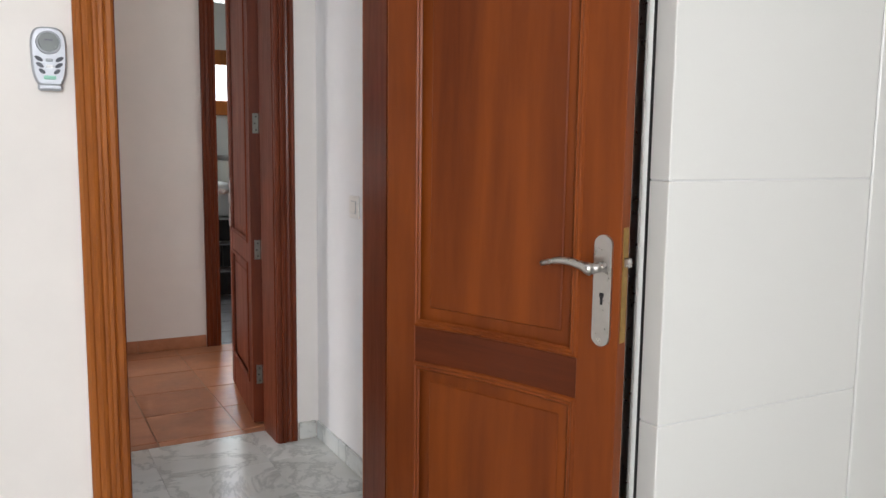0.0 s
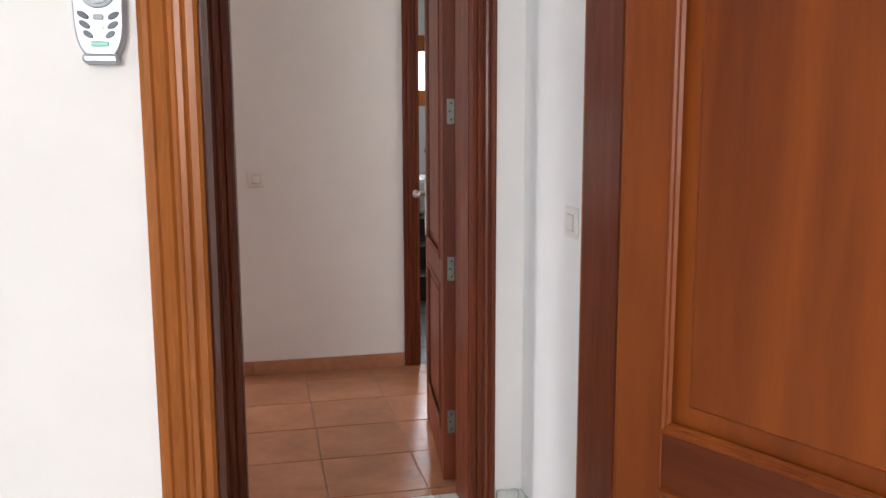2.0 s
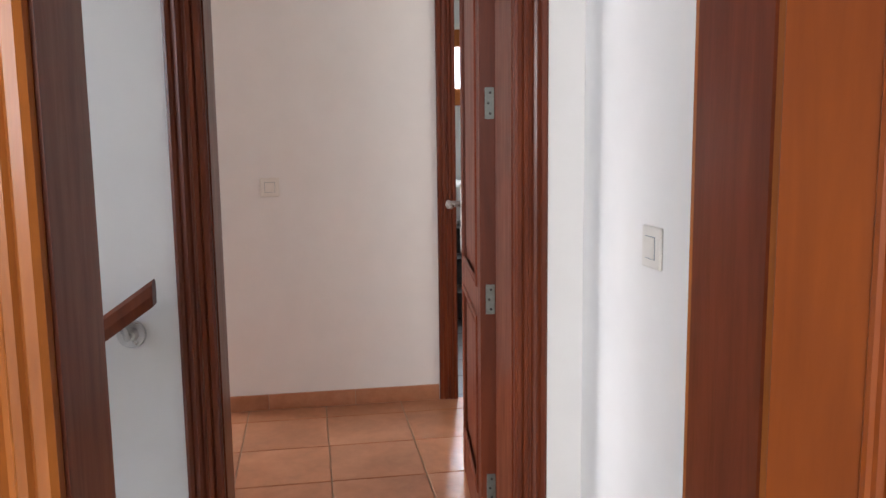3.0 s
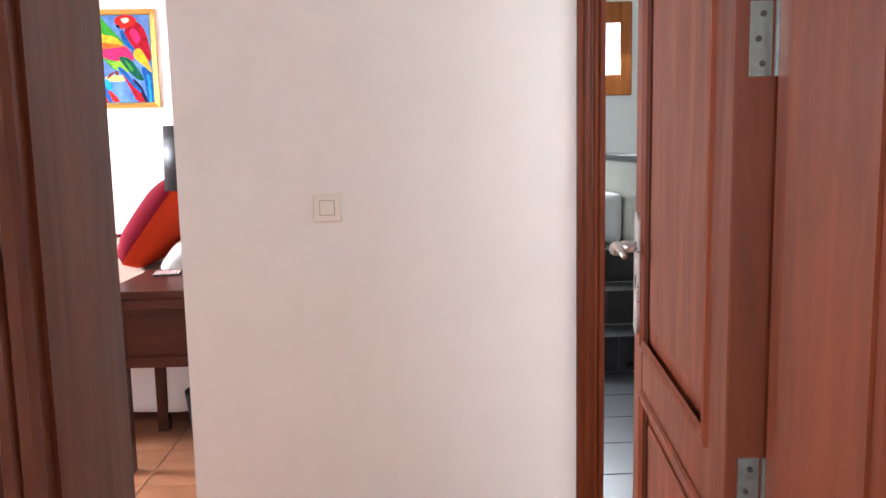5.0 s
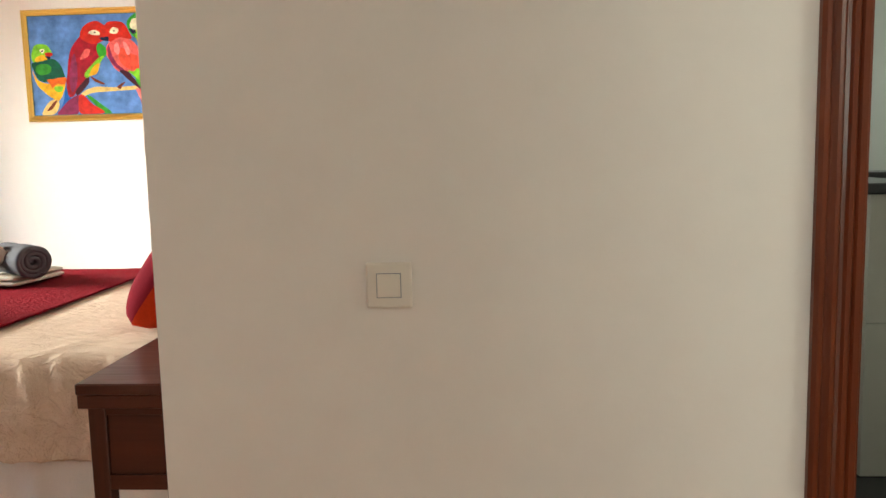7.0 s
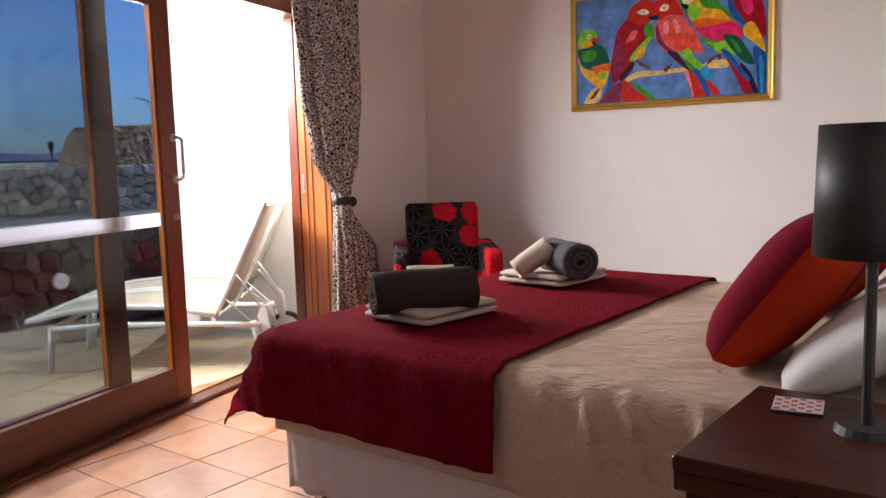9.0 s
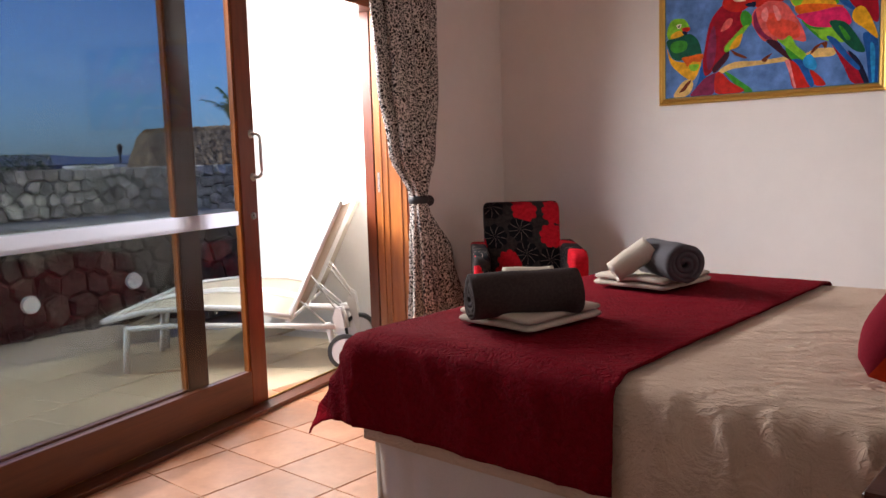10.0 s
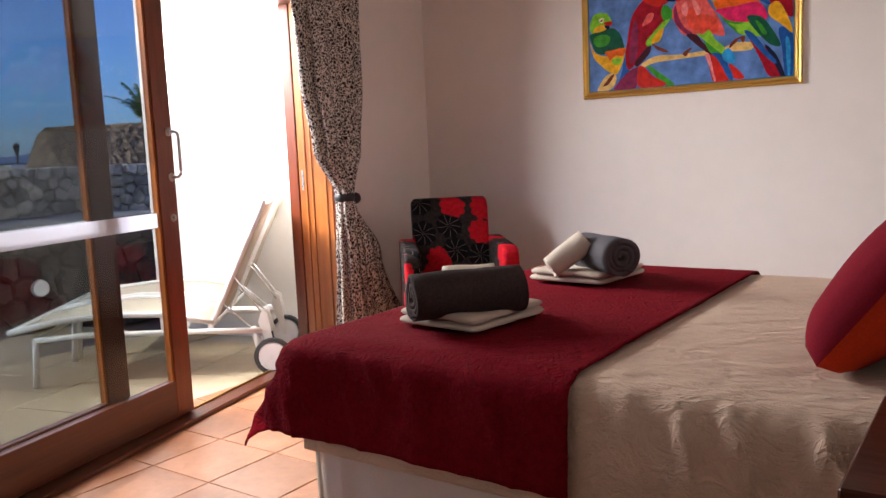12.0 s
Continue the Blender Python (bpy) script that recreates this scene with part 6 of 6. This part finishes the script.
copy_thing(l1, pose(-4.09 - 0.29 * 0.634 - 0.42, 2.305 + 0.29 * 0.773 + 0.51, 0, 0, 0, _l))

# ---- beyond the terrace ----
def bank(name, x0, x1, y0, y1, hfn, material, label, cat, n):
    bm = bmesh.new()
    g = [[bm.verts.new((x0 + (x1 - x0) * i / n, y0 + (y1 - y0) * j / (2 * n), hfn(x0 + (x1 - x0) * i / n, y0 + (y1 - y0) * j / (2 * n)))) for j in range(2 * n + 1)] for i in range(n + 1)]
    for i in range(n):
        for j in range(2 * n):
            bm.faces.new((g[i][j], g[i][j + 1], g[i + 1][j + 1], g[i + 1][j]))
    bmesh.ops.recalc_face_normals(bm, faces=bm.faces)
    return tagged(part(name, bm, material, None, label), category=cat, kind="structure")


M_GRAVEL = m_stone("volcanic_gravel", (0.035, 0.026, 0.019), (0.20, 0.14, 0.09))
M_PEBBLE = m_stone("volcanic_pebbles", (0.06, 0.042, 0.03), (0.42, 0.30, 0.19), loose=True)
heap_top = lambda y: 1.0 + 0.74 * min(1, max(0, (y - 5.28) / 0.32)) + 0.09 * min(1, max(0, (y - 5.6) / 2))
def heap_h(x, y):
    t = min(1, max(0, (-9.0 - x) / 5.0))
    ridge = heap_top(y - 0.497 * (-x - 12.1))
    return -0.2 + (ridge + 0.2) * min(1, t * 1.6) if x > -14.5 else ridge
hp = bank("gravel_bank", -15.5, -9.0, 4.9, 16.0, lambda x, y: heap_h(x, y) + 0.04 * noise.noise(Vector((x * 3, y * 3, 1))), M_GRAVEL, "brown volcanic gravel bank", "bank", 30)
rnd = random.Random(11)
bm = bmesh.new()
for k in range(14000):
    x, y = rnd.uniform(-14.4, -10.5), rnd.uniform(4.9, 10.0)
    z = heap_h(x, y)
    r = rnd.uniform(0.03, 0.085)
    vs = [bm.verts.new((x + r * dx * rnd.uniform(0.7, 1.2), y + r * dy * rnd.uniform(0.7, 1.2), z + r * dz * 0.8)) for dx, dy, dz in ((1, 0, 0), (-0.5, 0.87, 0), (-0.5, -0.87, 0), (0, 0, 1.1))]
    bm.faces.new((vs[0], vs[1], vs[3]))
    bm.faces.new((vs[1], vs[2], vs[3]))
    bm.faces.new((vs[2], vs[0], vs[3]))
tagged(part("gravel", bm, M_PEBBLE, None, "loose brown volcanic stones on the bank", kind="stuff"), category="gravel")
sl = empty("street_lamp", "dark street lamp with a lantern head", "street lamp", (-27.2, 13.0, -1.25))
bm = bmesh.new()
tube(bm, [(0, 0, 0), (0, 0, 2.95)], 0.04, 8)
part("pole", bm, M_BLACK, sl)
bm = bmesh.new()
bmesh.ops.create_cone(bm, cap_ends=True, segments=6, radius1=0.06, radius2=0.12, depth=0.24, matrix=Matrix.Translation((0, 0, 3.07)))
bmesh.ops.create_cone(bm, cap_ends=True, segments=6, radius1=0.15, radius2=0.02, depth=0.12, matrix=Matrix.Translation((0, 0, 3.25)))
part("lantern", bm, M_BLACK, sl)


def foliage(name, base, trunk_h, lean, crown, n, leaf, spread, label, cat, seedv, palm=False):
    rnd = random.Random(seedv)
    root = empty(name, label, cat, base)
    bm = bmesh.new()
    tube(bm, [(0, 0, 0), (lean * 0.4, 0, trunk_h * 0.5), (lean, 0, trunk_h)], [0.09, 0.07, 0.04], 8)
    part("trunk", bm, M_BARK, root)
    bm = bmesh.new()
    for k in range(n):
        a = rnd.uniform(0, 2 * math.pi)
        q = rnd.random() ** 0.5
        lev = rnd.random()
        rr = spread * q * (1.05 - (0.75 * lev if palm else 0.3 * abs(lev - 0.5)))
        p = Vector((lean + rr * math.cos(a), rr * math.sin(a), trunk_h + crown * (lev - (0.15 if palm else 0.5)) - (0.10 * rr if palm else 0)))
        d = Vector((math.cos(a), math.sin(a), rnd.uniform(-0.2, 0.5))).normalized() * leaf * rnd.uniform(0.6, 1.3)
        w = Vector((-d.y, d.x, rnd.uniform(-0.5, 0.5) * leaf)).normalized() * leaf * 0.22
        bm.faces.new((bm.verts.new(p - w), bm.verts.new(p + d), bm.verts.new(p + w)))
    part("crown", bm, M_LEAF, root)
    return root


palm = empty("tree", "young palm with yellow-green fronds behind the terrace", "tree", (-13.9, 8.5, 1.55))
part("trunk", tube(bmesh.new(), [(0, 0, 0), (0.02, 0, 0.25), (0.0, 0, 0.55)], [0.10, 0.08, 0.06], 10), M_BARK, palm)
rnd = random.Random(21)
for k in range(13):
    a = 2 * math.pi * k / 13 + rnd.uniform(-0.2, 0.2)
    up_ = rnd.uniform(0.3, 1.5)
    ln = rnd.uniform(0.55, 1.0)
    bm = bmesh.new()
    P0 = Vector((0, 0, 0.5))
    dh = Vector((math.cos(a), math.sin(a), 0))
    spine = [P0 + dh * ln * t * math.cos(up_) * (0.6 + 0.6 * t) + Vector((0, 0, ln * (math.sin(up_) * t - 0.30 * t * t))) for t in [q / 9 for q in range(10)]]
    tube(bm, spine, [0.012 * (1 - 0.08 * q) for q in range(10)], 5)
    side = Vector((-dh.y, dh.x, 0))
    for q in range(2, 40):
        t = q / 40
        i0 = min(8, int(t * 9))
        p = spine[i0].lerp(spine[i0 + 1], t * 9 - i0)
        for sg in (-1, 1):
            tip_ = p + side * sg * 0.17 * math.sin(math.pi * (0.25 + 0.7 * t)) + dh * 0.09 + Vector((0, 0, rnd.uniform(-0.05, 0.05)))
            w_ = (spine[i0 + 1] - spine[i0]).normalized() * 0.011
            bm.faces.new((bm.verts.new(p - w_), bm.verts.new(tip_), bm.verts.new(p + w_)))
    part("frond", bm, M_FROND, palm)
foliage("bush", (-19.3, 6.65, -0.135), 1.2, 0.0, 1.0, 2600, 0.10, 0.62, "dark green rounded garden bush", "bush", 4)
foliage("bush", (-18.7, 7.95, -0.135), 1.15, 0.0, 0.6, 1200, 0.09, 0.42, "low dark green garden bush", "bush", 6)
hs = empty("house", "small white flat-roofed house in the distance", "house", (-24.2, 11.0, -0.131))
part("wall", box(-1.5, 1.5, -0.55, 0.55, 0.0, 1.38), M_EXT, hs)
part("roof", box(-1.6, 1.6, -0.6, 0.6, 1.38, 1.46), M_EXT, hs)
part("window", box(1.5, 1.51, -0.3, 0.1, 0.5, 1.0), M_GREYPL, hs)
sea_far = tagged(part("backdrop_sea", box(-3960, -3950, -1500, 6000, -30, 27), M_SEA), "deep blue sea at the horizon", "sea", kind="structure")
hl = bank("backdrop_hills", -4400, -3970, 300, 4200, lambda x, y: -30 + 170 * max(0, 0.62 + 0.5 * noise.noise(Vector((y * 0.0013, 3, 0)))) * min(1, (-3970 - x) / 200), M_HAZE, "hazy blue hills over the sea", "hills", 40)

# ---- floors, tile by tile ----
tiles("floor_terracotta", -0.39, 2.45, -1.585, 0.0, 0.343, 0.343, 0.2125, -1.53, 0.0, 0.008, 0.005, M_TERRA, M_GROUT, "terracotta tile floor of the hall")
tiles("floor_bedroom", -4.10, -0.39, -1.585, 3.7, 0.345, 0.345, -3.145, 1.069, 0.0, 0.008, 0.005, M_TERRA, M_GROUT, "glossy terracotta tile floor of the bedroom")
tiles("floor_lobby", -2.85, 0.825, -2.76, -1.585, 0.40, 0.40, 0.165, -1.53 + 0.0, 0.0, 0.008, 0.002, M_MARBLE, M_BATHGROUT, "grey veined marble floor of the lobby", 0.0008)
tiles("floor_bathroom", 0.57, 2.51, 0.0, 2.18, 0.60, 0.30, 1.41, 1.249, -0.002, 0.008, 0.004, M_BATHTILE, M_BATHGROUT, "black slate tile floor of the bathroom")
pv = empty("pavement", "sandy stone paving of the terrace", "paving")
tagged(pv, kind="structure")
part("bed", box(-3.2, -0.022, -3.2, 2.75, -0.13, -0.024), M_BATHGROUT, pv)
_r = random.Random(4)
cache = [mesh_of(box(-0.247, 0.247, -0.247, 0.247, -0.02, 0, 0.002), "paver", M_PAVE)]
for i in range(7):
    for j in range(12):
        t = new("paver", cache[0])
        t.parent = pv
        t.location = (-0.275 - i * 0.5, 2.50 - j * 0.5 - (0.25 if i % 2 else 0), -0.006)
pv.matrix_world = GLAZ
